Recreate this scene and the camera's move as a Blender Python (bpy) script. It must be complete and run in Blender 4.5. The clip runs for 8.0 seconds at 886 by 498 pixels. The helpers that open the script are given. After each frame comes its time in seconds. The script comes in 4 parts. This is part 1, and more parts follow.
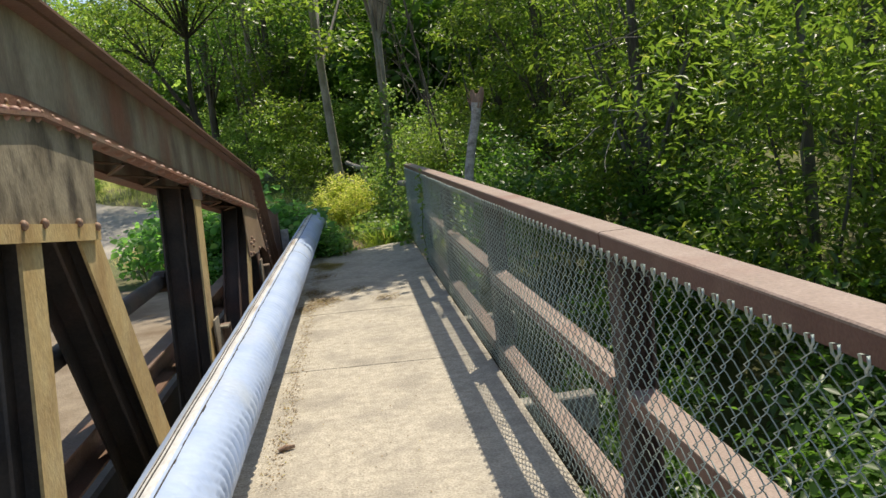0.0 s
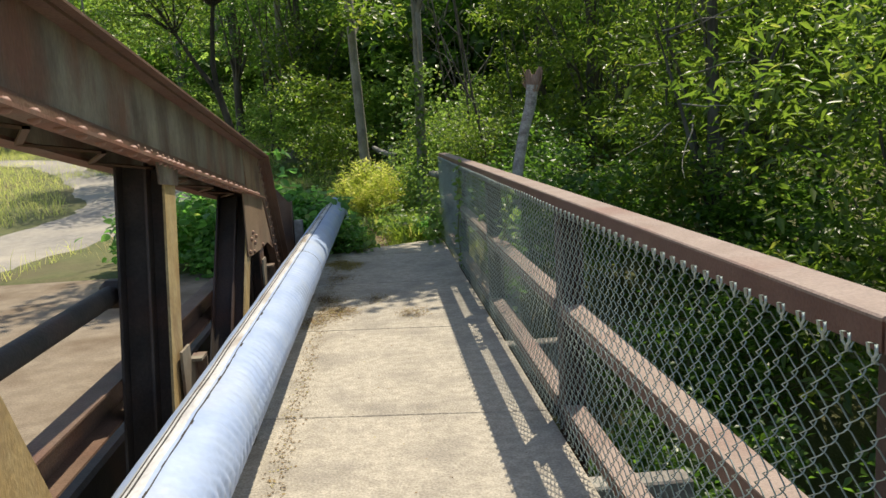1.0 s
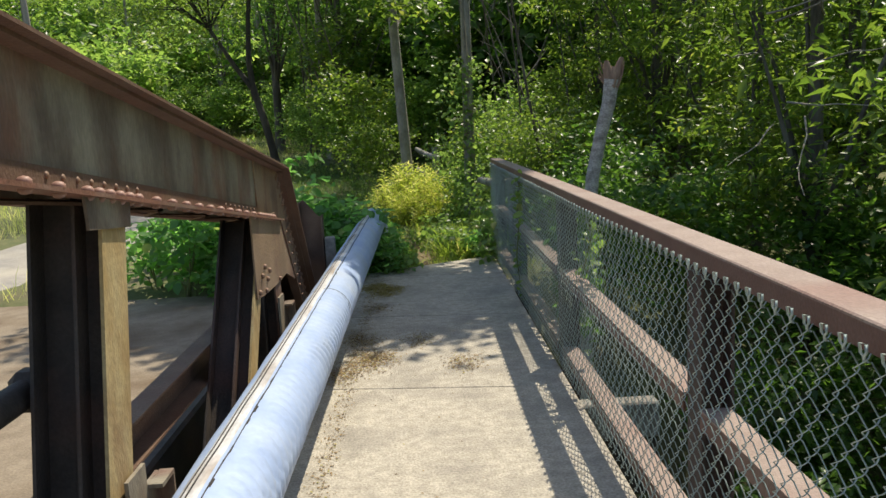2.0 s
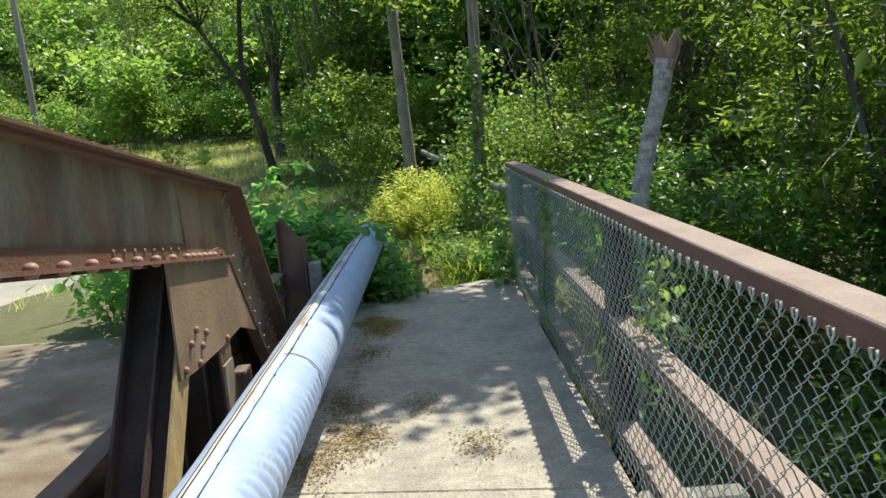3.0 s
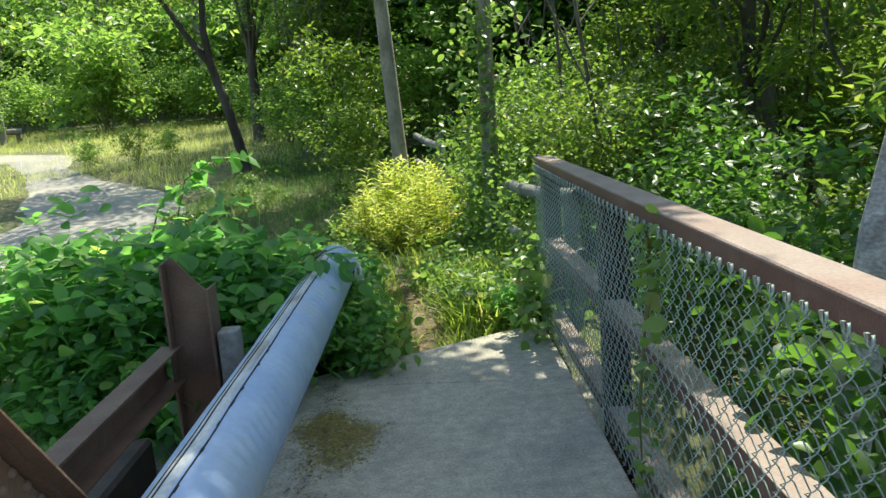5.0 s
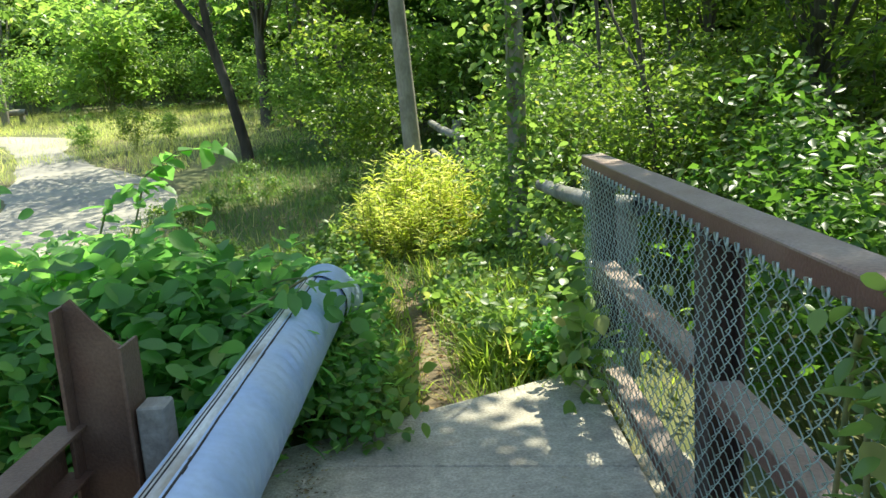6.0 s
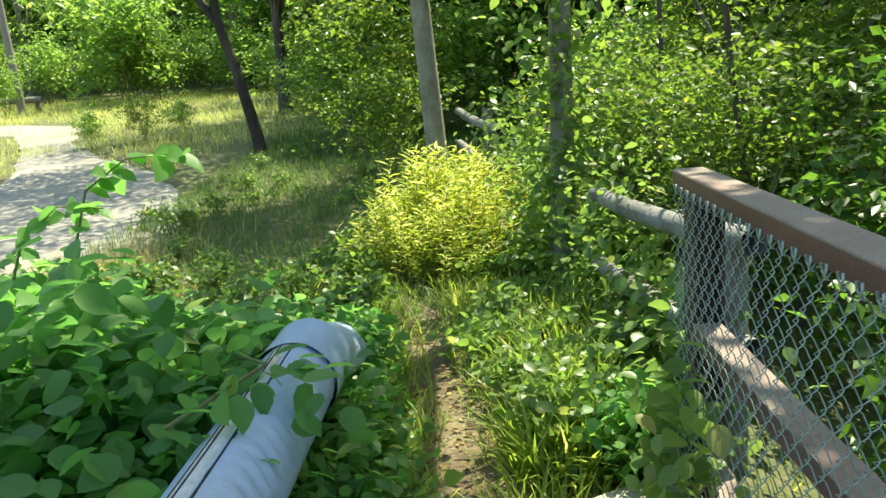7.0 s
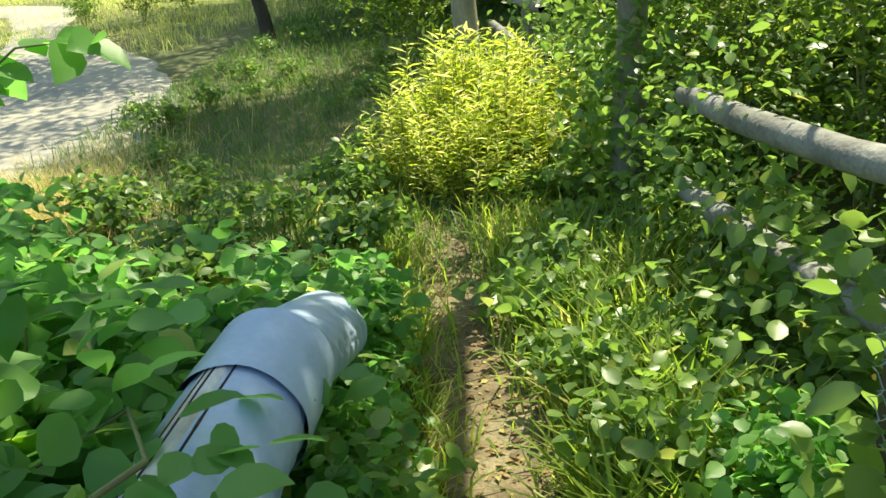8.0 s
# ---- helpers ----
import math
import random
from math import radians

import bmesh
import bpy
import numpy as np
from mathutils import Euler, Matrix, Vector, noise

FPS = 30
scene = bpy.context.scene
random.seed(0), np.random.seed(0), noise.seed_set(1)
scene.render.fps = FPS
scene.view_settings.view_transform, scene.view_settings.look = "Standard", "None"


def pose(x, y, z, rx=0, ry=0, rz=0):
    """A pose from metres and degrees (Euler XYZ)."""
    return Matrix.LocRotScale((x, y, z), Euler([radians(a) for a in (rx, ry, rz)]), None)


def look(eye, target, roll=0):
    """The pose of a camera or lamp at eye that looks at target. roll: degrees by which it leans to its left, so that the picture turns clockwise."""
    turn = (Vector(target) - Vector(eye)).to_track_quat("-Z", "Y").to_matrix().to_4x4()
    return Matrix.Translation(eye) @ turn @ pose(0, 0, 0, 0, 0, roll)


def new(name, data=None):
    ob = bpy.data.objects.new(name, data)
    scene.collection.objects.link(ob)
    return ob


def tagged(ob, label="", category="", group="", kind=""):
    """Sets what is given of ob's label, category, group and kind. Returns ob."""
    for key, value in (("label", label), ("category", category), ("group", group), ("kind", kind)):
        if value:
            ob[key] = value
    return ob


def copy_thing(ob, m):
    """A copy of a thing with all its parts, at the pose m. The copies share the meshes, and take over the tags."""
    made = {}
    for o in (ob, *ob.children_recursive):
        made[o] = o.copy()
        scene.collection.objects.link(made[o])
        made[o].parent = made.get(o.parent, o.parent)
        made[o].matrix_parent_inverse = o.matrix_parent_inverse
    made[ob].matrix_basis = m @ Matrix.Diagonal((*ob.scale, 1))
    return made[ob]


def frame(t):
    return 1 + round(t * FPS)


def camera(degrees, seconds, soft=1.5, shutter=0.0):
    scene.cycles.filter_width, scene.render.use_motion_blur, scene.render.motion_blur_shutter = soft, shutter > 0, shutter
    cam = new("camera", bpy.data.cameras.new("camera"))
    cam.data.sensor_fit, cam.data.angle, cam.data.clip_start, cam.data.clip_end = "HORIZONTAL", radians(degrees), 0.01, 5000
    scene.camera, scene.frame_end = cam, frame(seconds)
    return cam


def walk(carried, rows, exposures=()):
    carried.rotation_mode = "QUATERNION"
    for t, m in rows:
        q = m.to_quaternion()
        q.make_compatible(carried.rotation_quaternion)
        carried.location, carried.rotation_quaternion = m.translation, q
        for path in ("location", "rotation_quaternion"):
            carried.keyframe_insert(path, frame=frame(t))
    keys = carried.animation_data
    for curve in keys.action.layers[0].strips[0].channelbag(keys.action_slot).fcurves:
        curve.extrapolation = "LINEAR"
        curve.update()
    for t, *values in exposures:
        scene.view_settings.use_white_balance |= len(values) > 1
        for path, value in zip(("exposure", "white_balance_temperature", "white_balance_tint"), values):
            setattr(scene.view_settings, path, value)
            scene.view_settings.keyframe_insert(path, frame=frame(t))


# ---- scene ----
cam = camera(58.3, 8.0)
METRES, EYE, TILT, LEAN, TURN = 11.4, 1.67, -7.0, 0.0, -5.9
ROWS = [
    (0.0, 0.0, 0.0, 0.0, -0.13, -1.2, 6.29),
    (0.5, -0.006, 0.0662, 0.0058, -0.77, -1.65, 3.85),
    (1.0, -0.015, 0.1304, 0.0125, 1.47, -1.76, 2.78),
    (1.5, -0.0254, 0.1936, 0.0241, 3.04, -1.83, 3.09),
    (2.0, -0.0289, 0.2525, 0.0326, 4.47, -1.78, 2.44),
    (3.5, -0.0408, 0.4481, 0.0547, 5.37, -1.71, 4.12),
    (4.0, -0.0468, 0.5077, 0.0612, 5.11, -2.27, 3.96),
    (4.5, -0.0519, 0.5704, 0.0702, 4.88, -2.78, 3.9),
    (6.0, -0.0698, 0.7492, 0.0893, 6.14, -4.06, 2.87),
    (6.5, -0.0753, 0.8064, 0.097, 7.14, -4.67, 2.76),
    (7.0, -0.0823, 0.8693, 0.1062, 8.17, -5.16, 3.08),
    (7.5, -0.0975, 0.9288, 0.1114, 9.9, -6.15, 3.06),
    (8.0, -0.1018, 0.9861, 0.1111, 10.05, -13.24, 3.09),
]
EXPOSURES = [(0.0, 0.14, 7000, 9), (2.0, 0.16, 6850, 8), (3.5, 0.6, 6400, 2), (4.5, 0.68, 6450, -1), (6.0, 1.05, 6750, -4), (7.0, 1.12, 7100, -5), (8.0, 1.02, 7500, -7)]
walk(cam, [(t, pose(0, 0, EYE, TILT, LEAN, TURN) @ pose(METRES * x, METRES * y, METRES * z, 90 + pitch, roll, yaw)) for t, x, y, z, yaw, pitch, roll in ROWS], EXPOSURES)


def hinge(v, a, b):
    return max(0.0, min(1.0, (v - a) / (b - a)))


# ---- light ----
SUN_WAY = Vector((0.30, 0.45, 1.0)).normalized()
sun = new("sun", bpy.data.lights.new("sun", "SUN"))
sun.data.energy, sun.data.angle, sun.data.color = 5.0, radians(0.5), (1.0, 0.93, 0.81)
sun.matrix_world = look((6, 9, 20), (6 - SUN_WAY.x, 9 - SUN_WAY.y, 20 - SUN_WAY.z))
world = bpy.data.worlds.new("world")
scene.world = world
world.use_nodes = True
wn = world.node_tree.nodes
sky = wn.new("ShaderNodeTexSky")
sky.sky_type, sky.sun_disc = "NISHITA", False
sky.sun_elevation = math.asin(SUN_WAY.z)
sky.sun_rotation = math.atan2(SUN_WAY.x, SUN_WAY.y)
wn["Background"].inputs[1].default_value = 0.16
world.node_tree.links.new(sky.outputs[0], wn["Background"].inputs[0])


# ---- materials ----
def surface(name, c1, c2, scale=6.0, rough=0.8, bump=0.3, metal=0.0, c3=None, big=0.8, amount=0.5, fine=60.0, stretch=(1, 1, 1), vary=0.0, spec=0.4, speck_lo=0.82, speck_hi=1.12):
    """Two colours at grain size, a third in larger stains, fine relief."""
    m = bpy.data.materials.new(name)
    m.use_nodes = True
    n, l = m.node_tree.nodes, m.node_tree.links
    b = n["Principled BSDF"]
    co = n.new("ShaderNodeTexCoord")
    mp = n.new("ShaderNodeMapping")
    mp.inputs["Scale"].default_value = stretch
    l.new(co.outputs["Object"], mp.inputs[0])

    def cloud(s, detail=6.0):
        t = n.new("ShaderNodeTexNoise")
        t.inputs["Scale"].default_value, t.inputs["Detail"].default_value = s, detail
        l.new(mp.outputs[0], t.inputs["Vector"])
        return t.outputs["Fac"]

    def ramp(f, a, z):
        r = n.new("ShaderNodeMapRange")
        r.inputs["From Min"].default_value, r.inputs["From Max"].default_value = a, z
        l.new(f, r.inputs["Value"])
        return r.outputs[0]

    def blend(f, a, z, kind="MIX"):
        x = n.new("ShaderNodeMix")
        x.data_type, x.blend_type = "RGBA", kind
        if isinstance(f, float):
            x.inputs[0].default_value = f
        else:
            l.new(f, x.inputs[0])
        for i, v in ((6, a), (7, z)):
            if isinstance(v, tuple):
                x.inputs[i].default_value = (*v, 1)
            else:
                l.new(v, x.inputs[i])
        return x.outputs[2]

    col = blend(ramp(cloud(scale), 0.35, 0.65), c1, c2)
    if c3:
        col = blend(ramp(cloud(big), 0.62 - 0.3 * amount, 0.72), col, c3)
    speck = ramp(cloud(fine, 3.0), 0.3, 0.7)
    tone = n.new("ShaderNodeMapRange")
    tone.inputs["To Min"].default_value, tone.inputs["To Max"].default_value = speck_lo, speck_hi
    l.new(speck, tone.inputs["Value"])
    grey = n.new("ShaderNodeCombineColor")
    for i in range(3):
        l.new(tone.outputs[0], grey.inputs[i])
    col = blend(1.0, col, grey.outputs[0], "MULTIPLY")
    if vary:
        o = n.new("ShaderNodeObjectInfo")
        hv = n.new("ShaderNodeHueSaturation")
        v = n.new("ShaderNodeMapRange")
        v.inputs["To Min"].default_value, v.inputs["To Max"].default_value = 1 - vary, 1 + vary
        l.new(o.outputs["Random"], v.inputs["Value"])
        l.new(v.outputs[0], hv.inputs["Value"])
        l.new(col, hv.inputs["Color"])
        col = hv.outputs[0]
    l.new(col, b.inputs["Base Color"])
    b.inputs["Roughness"].default_value, b.inputs["Metallic"].default_value = rough, metal
    b.inputs["Specular IOR Level"].default_value = spec
    bp = n.new("ShaderNodeBump")
    bp.inputs["Strength"].default_value, bp.inputs["Distance"].default_value = bump, 0.01
    l.new(cloud(fine, 4.0), bp.inputs["Height"])
    l.new(bp.outputs[0], b.inputs["Normal"])
    return m


def leafy(name, dark, light, dry=None, rough=0.45, glow=0.45, share=0.06):
    """Thin leaves: colour from leaf to leaf, part of the light passes through."""
    m = bpy.data.materials.new(name)
    m.use_nodes = True
    n, l = m.node_tree.nodes, m.node_tree.links
    b, out = n["Principled BSDF"], n["Material Output"]
    geo = n.new("ShaderNodeNewGeometry")
    r = n.new("ShaderNodeValToRGB")
    e = r.color_ramp.elements
    e[0].color, e[1].color = (*dark, 1), (*light, 1)
    e[1].position = 1.0 - share
    if dry:
        x = e.new(1.0 - share * 0.4)
        x.color = (*dry, 1)
    l.new(geo.outputs["Random Per Island"], r.inputs[0])
    l.new(r.outputs[0], b.inputs["Base Color"])
    b.inputs["Roughness"].default_value = rough
    b.inputs["Specular IOR Level"].default_value = 0.5
    tr = n.new("ShaderNodeBsdfTranslucent")
    hs = n.new("ShaderNodeHueSaturation")
    hs.inputs["Hue"].default_value, hs.inputs["Saturation"].default_value, hs.inputs["Value"].default_value = 0.496, 1.08, 2.3
    l.new(r.outputs[0], hs.inputs["Color"])
    l.new(hs.outputs[0], tr.inputs[0])
    mix = n.new("ShaderNodeMixShader")
    mix.inputs[0].default_value = glow
    l.new(b.outputs[0], mix.inputs[1])
    l.new(tr.outputs[0], mix.inputs[2])
    l.new(mix.outputs[0], out.inputs[0])
    return m


CONCRETE = surface("concrete", (0.38, 0.34, 0.275), (0.51, 0.46, 0.375), 16, 0.9, 0.9, c3=(0.3, 0.27, 0.225), big=2.6, amount=0.5, fine=70, vary=0.05, speck_lo=0.72, speck_hi=1.16)
JOINT = surface("joint_dirt", (0.1, 0.09, 0.07), (0.19, 0.17, 0.13), 20, 0.95, 0.4)
RUST = surface("rusty_painted_steel", (0.13, 0.075, 0.05), (0.19, 0.12, 0.08), 4, 0.62, 0.35, c3=(0.16, 0.075, 0.048), big=2.2, amount=0.45, fine=80)
WEB = surface("faded_grey_steel_paint", (0.31, 0.275, 0.2), (0.14, 0.105, 0.078), 3.2, 0.6, 0.3, c3=(0.2, 0.09, 0.058), big=2.4, amount=0.42, fine=60, stretch=(1, 1.6, 0.6))
GUSSET = surface("stained_grey_gusset", (0.27, 0.23, 0.165), (0.195, 0.16, 0.11), 4, 0.62, 0.3, c3=(0.06, 0.048, 0.037), big=8.0, amount=0.55, fine=60, stretch=(1, 1.25, 0.7))
REDLEAD = surface("red_lead_steel", (0.25, 0.115, 0.075), (0.18, 0.085, 0.055), 9, 0.6, 0.35, c3=(0.2, 0.15, 0.115), big=3.0, amount=0.5, fine=90)
RIVETPAINT = surface("pale_pink_rust", (0.4, 0.24, 0.19), (0.3, 0.16, 0.115), 30, 0.55, 0.2)
DARKSTEEL = surface("weathered_shaded_steel", (0.045, 0.037, 0.032), (0.075, 0.058, 0.047), 6, 0.65, 0.3, c3=(0.11, 0.06, 0.045), big=2.0, amount=0.4, fine=70)
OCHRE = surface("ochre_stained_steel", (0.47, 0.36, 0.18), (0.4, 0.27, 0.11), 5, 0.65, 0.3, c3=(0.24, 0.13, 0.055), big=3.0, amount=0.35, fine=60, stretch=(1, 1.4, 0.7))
# Rail tops paler, rail sides darker: sun and shade put into the paint colours.
LITPAINT = surface("sunlit_brown_paint", (0.275, 0.2, 0.165), (0.325, 0.245, 0.205), 6, 0.6, 0.3, c3=(0.25, 0.15, 0.12), big=2.2, amount=0.35, fine=110)
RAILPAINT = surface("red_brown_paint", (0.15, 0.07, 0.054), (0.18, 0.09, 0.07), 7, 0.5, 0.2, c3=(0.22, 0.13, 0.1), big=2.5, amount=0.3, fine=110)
# Rail paint once more, its colour darkened for the shade on the posts.
SHADEPAINT = surface("shaded_red_brown_steel", (0.055, 0.034, 0.029), (0.08, 0.047, 0.039), 6, 0.6, 0.25, c3=(0.06, 0.04, 0.035), big=3, amount=0.5, fine=90)
WARMPLATE = surface("warm_brown_gusset", (0.3, 0.2, 0.125), (0.21, 0.14, 0.085), 4, 0.62, 0.35, c3=(0.17, 0.09, 0.055), big=3.0, amount=0.4, fine=60, stretch=(1, 1.1, 0.85))
BROWNPLATE = surface("brown_streaked_plate", (0.25, 0.14, 0.08), (0.3, 0.215, 0.135), 4, 0.62, 0.35, c3=(0.1, 0.055, 0.04), big=3.5, amount=0.5, fine=60, stretch=(1, 1.5, 0.75))
DECKDIRT = surface("dusty_tan_deck", (0.29, 0.235, 0.17), (0.22, 0.175, 0.125), 6, 0.95, 0.6, c3=(0.15, 0.105, 0.065), big=1.3, amount=0.5, fine=60)
MOSS = leafy("ochre_moss_bits", (0.19, 0.15, 0.05), (0.34, 0.27, 0.08), (0.38, 0.33, 0.1), rough=0.85, glow=0.1, share=0.2)
# Rust colour lightened for the light that the rivet heads catch.
RIVETRUST = surface("lit_rust_brown_rivet", (0.33, 0.205, 0.135), (0.24, 0.14, 0.09), 30, 0.6, 0.2)
LITTER = leafy("dry_leaf_litter", (0.09, 0.055, 0.03), (0.3, 0.2, 0.08), (0.34, 0.3, 0.1), rough=0.8, glow=0.1, share=0.2)
WIRE = surface("galvanised_wire", (0.48, 0.57, 0.54), (0.36, 0.44, 0.41), 30, 0.42, 0.1, metal=0.25)
# Silver jacket with the blue of the reflected sky put into its base colour.
JACKET = surface("aluminium_pipe_jacket", (0.43, 0.52, 0.7), (0.36, 0.455, 0.66), 5, 0.46, 0.15, metal=0.1, c3=(0.44, 0.5, 0.6), big=1.8, amount=0.25, fine=40, speck_lo=0.93, speck_hi=1.05, spec=0.25)
SEAM = surface("grimy_sealing_strip", (0.66, 0.65, 0.64), (0.52, 0.51, 0.5), 9, 0.5, 0.3, c3=(0.3, 0.23, 0.17), big=5, amount=0.3, stretch=(1, 0.4, 1))
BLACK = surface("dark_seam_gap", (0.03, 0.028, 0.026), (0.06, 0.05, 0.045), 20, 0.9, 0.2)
OLDWOOD = surface("weathered_grey_wood", (0.34, 0.32, 0.28), (0.23, 0.21, 0.185), 9, 0.85, 0.6, c3=(0.15, 0.13, 0.11), big=3, amount=0.4, fine=50, stretch=(1, 0.35, 1))
GREYLOG = surface("grey_round_log", (0.3, 0.29, 0.27), (0.21, 0.2, 0.185), 7, 0.85, 0.6, c3=(0.12, 0.115, 0.1), big=3, amount=0.45, fine=50)
SOIL = surface("grassy_soil", (0.1, 0.115, 0.042), (0.145, 0.145, 0.062), 5, 0.95, 0.8, c3=(0.13, 0.1, 0.06), big=0.5, amount=0.4, fine=40)
PATH = surface("trodden_dirt", (0.2, 0.15, 0.09), (0.11, 0.082, 0.05), 9, 0.95, 1.0, c3=(0.26, 0.215, 0.13), big=4, amount=0.35, fine=60)
ROAD = surface("dusty_asphalt", (0.33, 0.305, 0.27), (0.255, 0.235, 0.21), 7, 0.92, 0.5, c3=(0.46, 0.41, 0.33), big=0.5, amount=0.6, fine=70)
BARK = surface("grey_brown_bark", (0.115, 0.1, 0.08), (0.065, 0.056, 0.045), 9, 0.9, 1.0, c3=(0.2, 0.19, 0.165), big=2.5, amount=0.5, fine=35, stretch=(1, 1, 0.3))
# Bark colour darkened to give the leaning trunk its backlit silhouette.
DARKBARK = surface("silhouette_dark_bark", (0.06, 0.05, 0.04), (0.035, 0.03, 0.025), 9, 0.9, 1.0, c3=(0.1, 0.09, 0.075), big=2.5, amount=0.35, fine=35, stretch=(1, 1, 0.3))
PALEBARK = surface("pale_smooth_bark", (0.31, 0.29, 0.245), (0.22, 0.2, 0.165), 6, 0.9, 0.6, c3=(0.14, 0.125, 0.1), big=3, amount=0.4, fine=40, stretch=(1, 1, 0.5))
BIRCH = surface("birch_bark", (0.5, 0.48, 0.45), (0.34, 0.325, 0.305), 16, 0.8, 0.6, c3=(0.17, 0.155, 0.14), big=9, amount=0.36, fine=60, stretch=(1, 1, 1.5), speck_lo=0.6, speck_hi=1.2)
TORN = surface("torn_brown_wood", (0.34, 0.23, 0.16), (0.22, 0.14, 0.1), 14, 0.85, 0.6, stretch=(2, 2, 0.3))
STEM = surface("green_brown_stem", (0.14, 0.19, 0.06), (0.2, 0.18, 0.08), 12, 0.7, 0.2)
TIMBERPOLE = surface("pole_wood", (0.32, 0.29, 0.25), (0.24, 0.22, 0.19), 6, 0.85, 0.4, stretch=(1, 1, 0.2))

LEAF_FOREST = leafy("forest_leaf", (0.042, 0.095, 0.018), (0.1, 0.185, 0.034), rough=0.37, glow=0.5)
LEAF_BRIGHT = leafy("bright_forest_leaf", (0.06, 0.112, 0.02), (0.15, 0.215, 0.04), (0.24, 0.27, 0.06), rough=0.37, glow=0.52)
# Paler leaf copy with the sunlight put into its colour.
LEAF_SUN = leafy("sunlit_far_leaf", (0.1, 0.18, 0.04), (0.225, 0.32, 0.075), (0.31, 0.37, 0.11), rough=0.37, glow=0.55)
LEAF_BROAD = leafy("broad_shrub_leaf", (0.08, 0.185, 0.05), (0.16, 0.31, 0.078), (0.3, 0.38, 0.1), rough=0.45, glow=0.55)
LEAF_GOLD = leafy("goldenrod_leaf", (0.22, 0.29, 0.045), (0.4, 0.45, 0.085), (0.6, 0.56, 0.2), rough=0.5, glow=0.45, share=0.28)
LEAF_LOW = leafy("low_weed_leaf", (0.065, 0.125, 0.032), (0.17, 0.25, 0.06), (0.26, 0.29, 0.08), rough=0.42, glow=0.45)
LEAF_VINE = leafy("vine_leaf", (0.09, 0.16, 0.04), (0.2, 0.29, 0.07), (0.25, 0.25, 0.08), rough=0.38, glow=0.45)
# Verge blades: the shade of the trees is put into a darker green.
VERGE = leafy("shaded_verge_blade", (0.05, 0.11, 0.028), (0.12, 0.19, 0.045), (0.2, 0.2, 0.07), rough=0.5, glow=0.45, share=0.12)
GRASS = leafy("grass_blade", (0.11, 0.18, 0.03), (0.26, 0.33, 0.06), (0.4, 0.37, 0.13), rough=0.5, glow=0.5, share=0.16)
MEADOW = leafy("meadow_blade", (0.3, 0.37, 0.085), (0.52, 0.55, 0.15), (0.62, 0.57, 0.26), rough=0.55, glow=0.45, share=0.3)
DRYGRASS = leafy("dry_grass_blade", (0.42, 0.36, 0.15), (0.58, 0.5, 0.24), rough=0.6, glow=0.35)


# ---- mesh helpers ----
def mesh_np(name, verts, faces, mat, smooth=False):
    """A mesh from arrays: faces all of one corner count."""
    verts, faces = np.asarray(verts, np.float32), np.asarray(faces, np.int32)
    me = bpy.data.meshes.new(name)
    k = faces.shape[1]
    me.vertices.add(len(verts))
    me.vertices.foreach_set("co", verts.ravel())
    me.loops.add(faces.size)
    me.loops.foreach_set("vertex_index", faces.ravel())
    me.polygons.add(len(faces))
    me.polygons.foreach_set("loop_start", np.arange(0, faces.size, k, dtype=np.int32))
    if smooth:
        me.polygons.foreach_set("use_smooth", np.ones(len(faces), bool))
    me.update(calc_edges=True)
    me.validate()
    me.materials.append(mat)
    return me


def thing(name, label, category, at=(0, 0, 0), group="", kind=""):
    e = new(name)
    e.empty_display_size = 0.1
    e.location = at
    return tagged(e, label, category, group, kind)


def part(name, data, mat, parent, label=""):
    """Links a bmesh or mesh as one mesh object under parent."""
    if isinstance(data, bmesh.types.BMesh):
        me = bpy.data.meshes.new(name)
        data.to_mesh(me)
        data.free()
        me.materials.append(mat)
    else:
        me = data
    ob = new(name, me)
    if parent:
        ob.parent = parent
    if label:
        tagged(ob, label)
    return ob


def solid(name, data, mat, label, category, kind="", group=""):
    return tagged(part(name, data, mat, None), label, category, group, kind)


def box(lo, hi, bevel=0.004, bm=None):
    own = bm or bmesh.new()
    r = bmesh.ops.create_cube(own, size=1.0)
    for v in r["verts"]:
        v.co = Vector([lo[i] + (v.co[i] + 0.5) * (hi[i] - lo[i]) for i in range(3)])
    if bevel:
        es = {e for v in r["verts"] for e in v.link_edges}
        bmesh.ops.bevel(own, geom=list(es), offset=bevel, segments=1, affect="EDGES")
    return own


def plate(poly, x0, x1, bevel=0.0, bm=None):
    """A flat plate: an outline in (y, z), from x0 to x1."""
    own = bm or bmesh.new()
    vs = [own.verts.new((x0, y, z)) for y, z in poly]
    f = own.faces.new(vs)
    g = bmesh.ops.extrude_face_region(own, geom=[f])
    for v in g["geom"]:
        if isinstance(v, bmesh.types.BMVert):
            v.co.x = x1
    bmesh.ops.recalc_face_normals(own, faces=own.faces[:])
    if bevel:
        bmesh.ops.bevel(own, geom=own.edges[:], offset=bevel, segments=1, affect="EDGES")
    return own


def beam(poly, y0, y1):
    """A straight bar: an outline in (x, z), from y0 to y1."""
    bm = bmesh.new()
    f = bm.faces.new([bm.verts.new((x, y0, z)) for x, z in poly])
    g = bmesh.ops.extrude_face_region(bm, geom=[f])
    for v in g["geom"]:
        if isinstance(v, bmesh.types.BMVert):
            v.co.y = y1
    bmesh.ops.recalc_face_normals(bm, faces=bm.faces[:])
    return bm


def strip(line, x0, x1, thick, bm=None):
    """A bent strip along a line in (y, z), thick downwards."""
    up = line
    down = [(y, z - thick) for y, z in line]
    return plate(up + down[::-1], x0, x1, 0.0, bm)


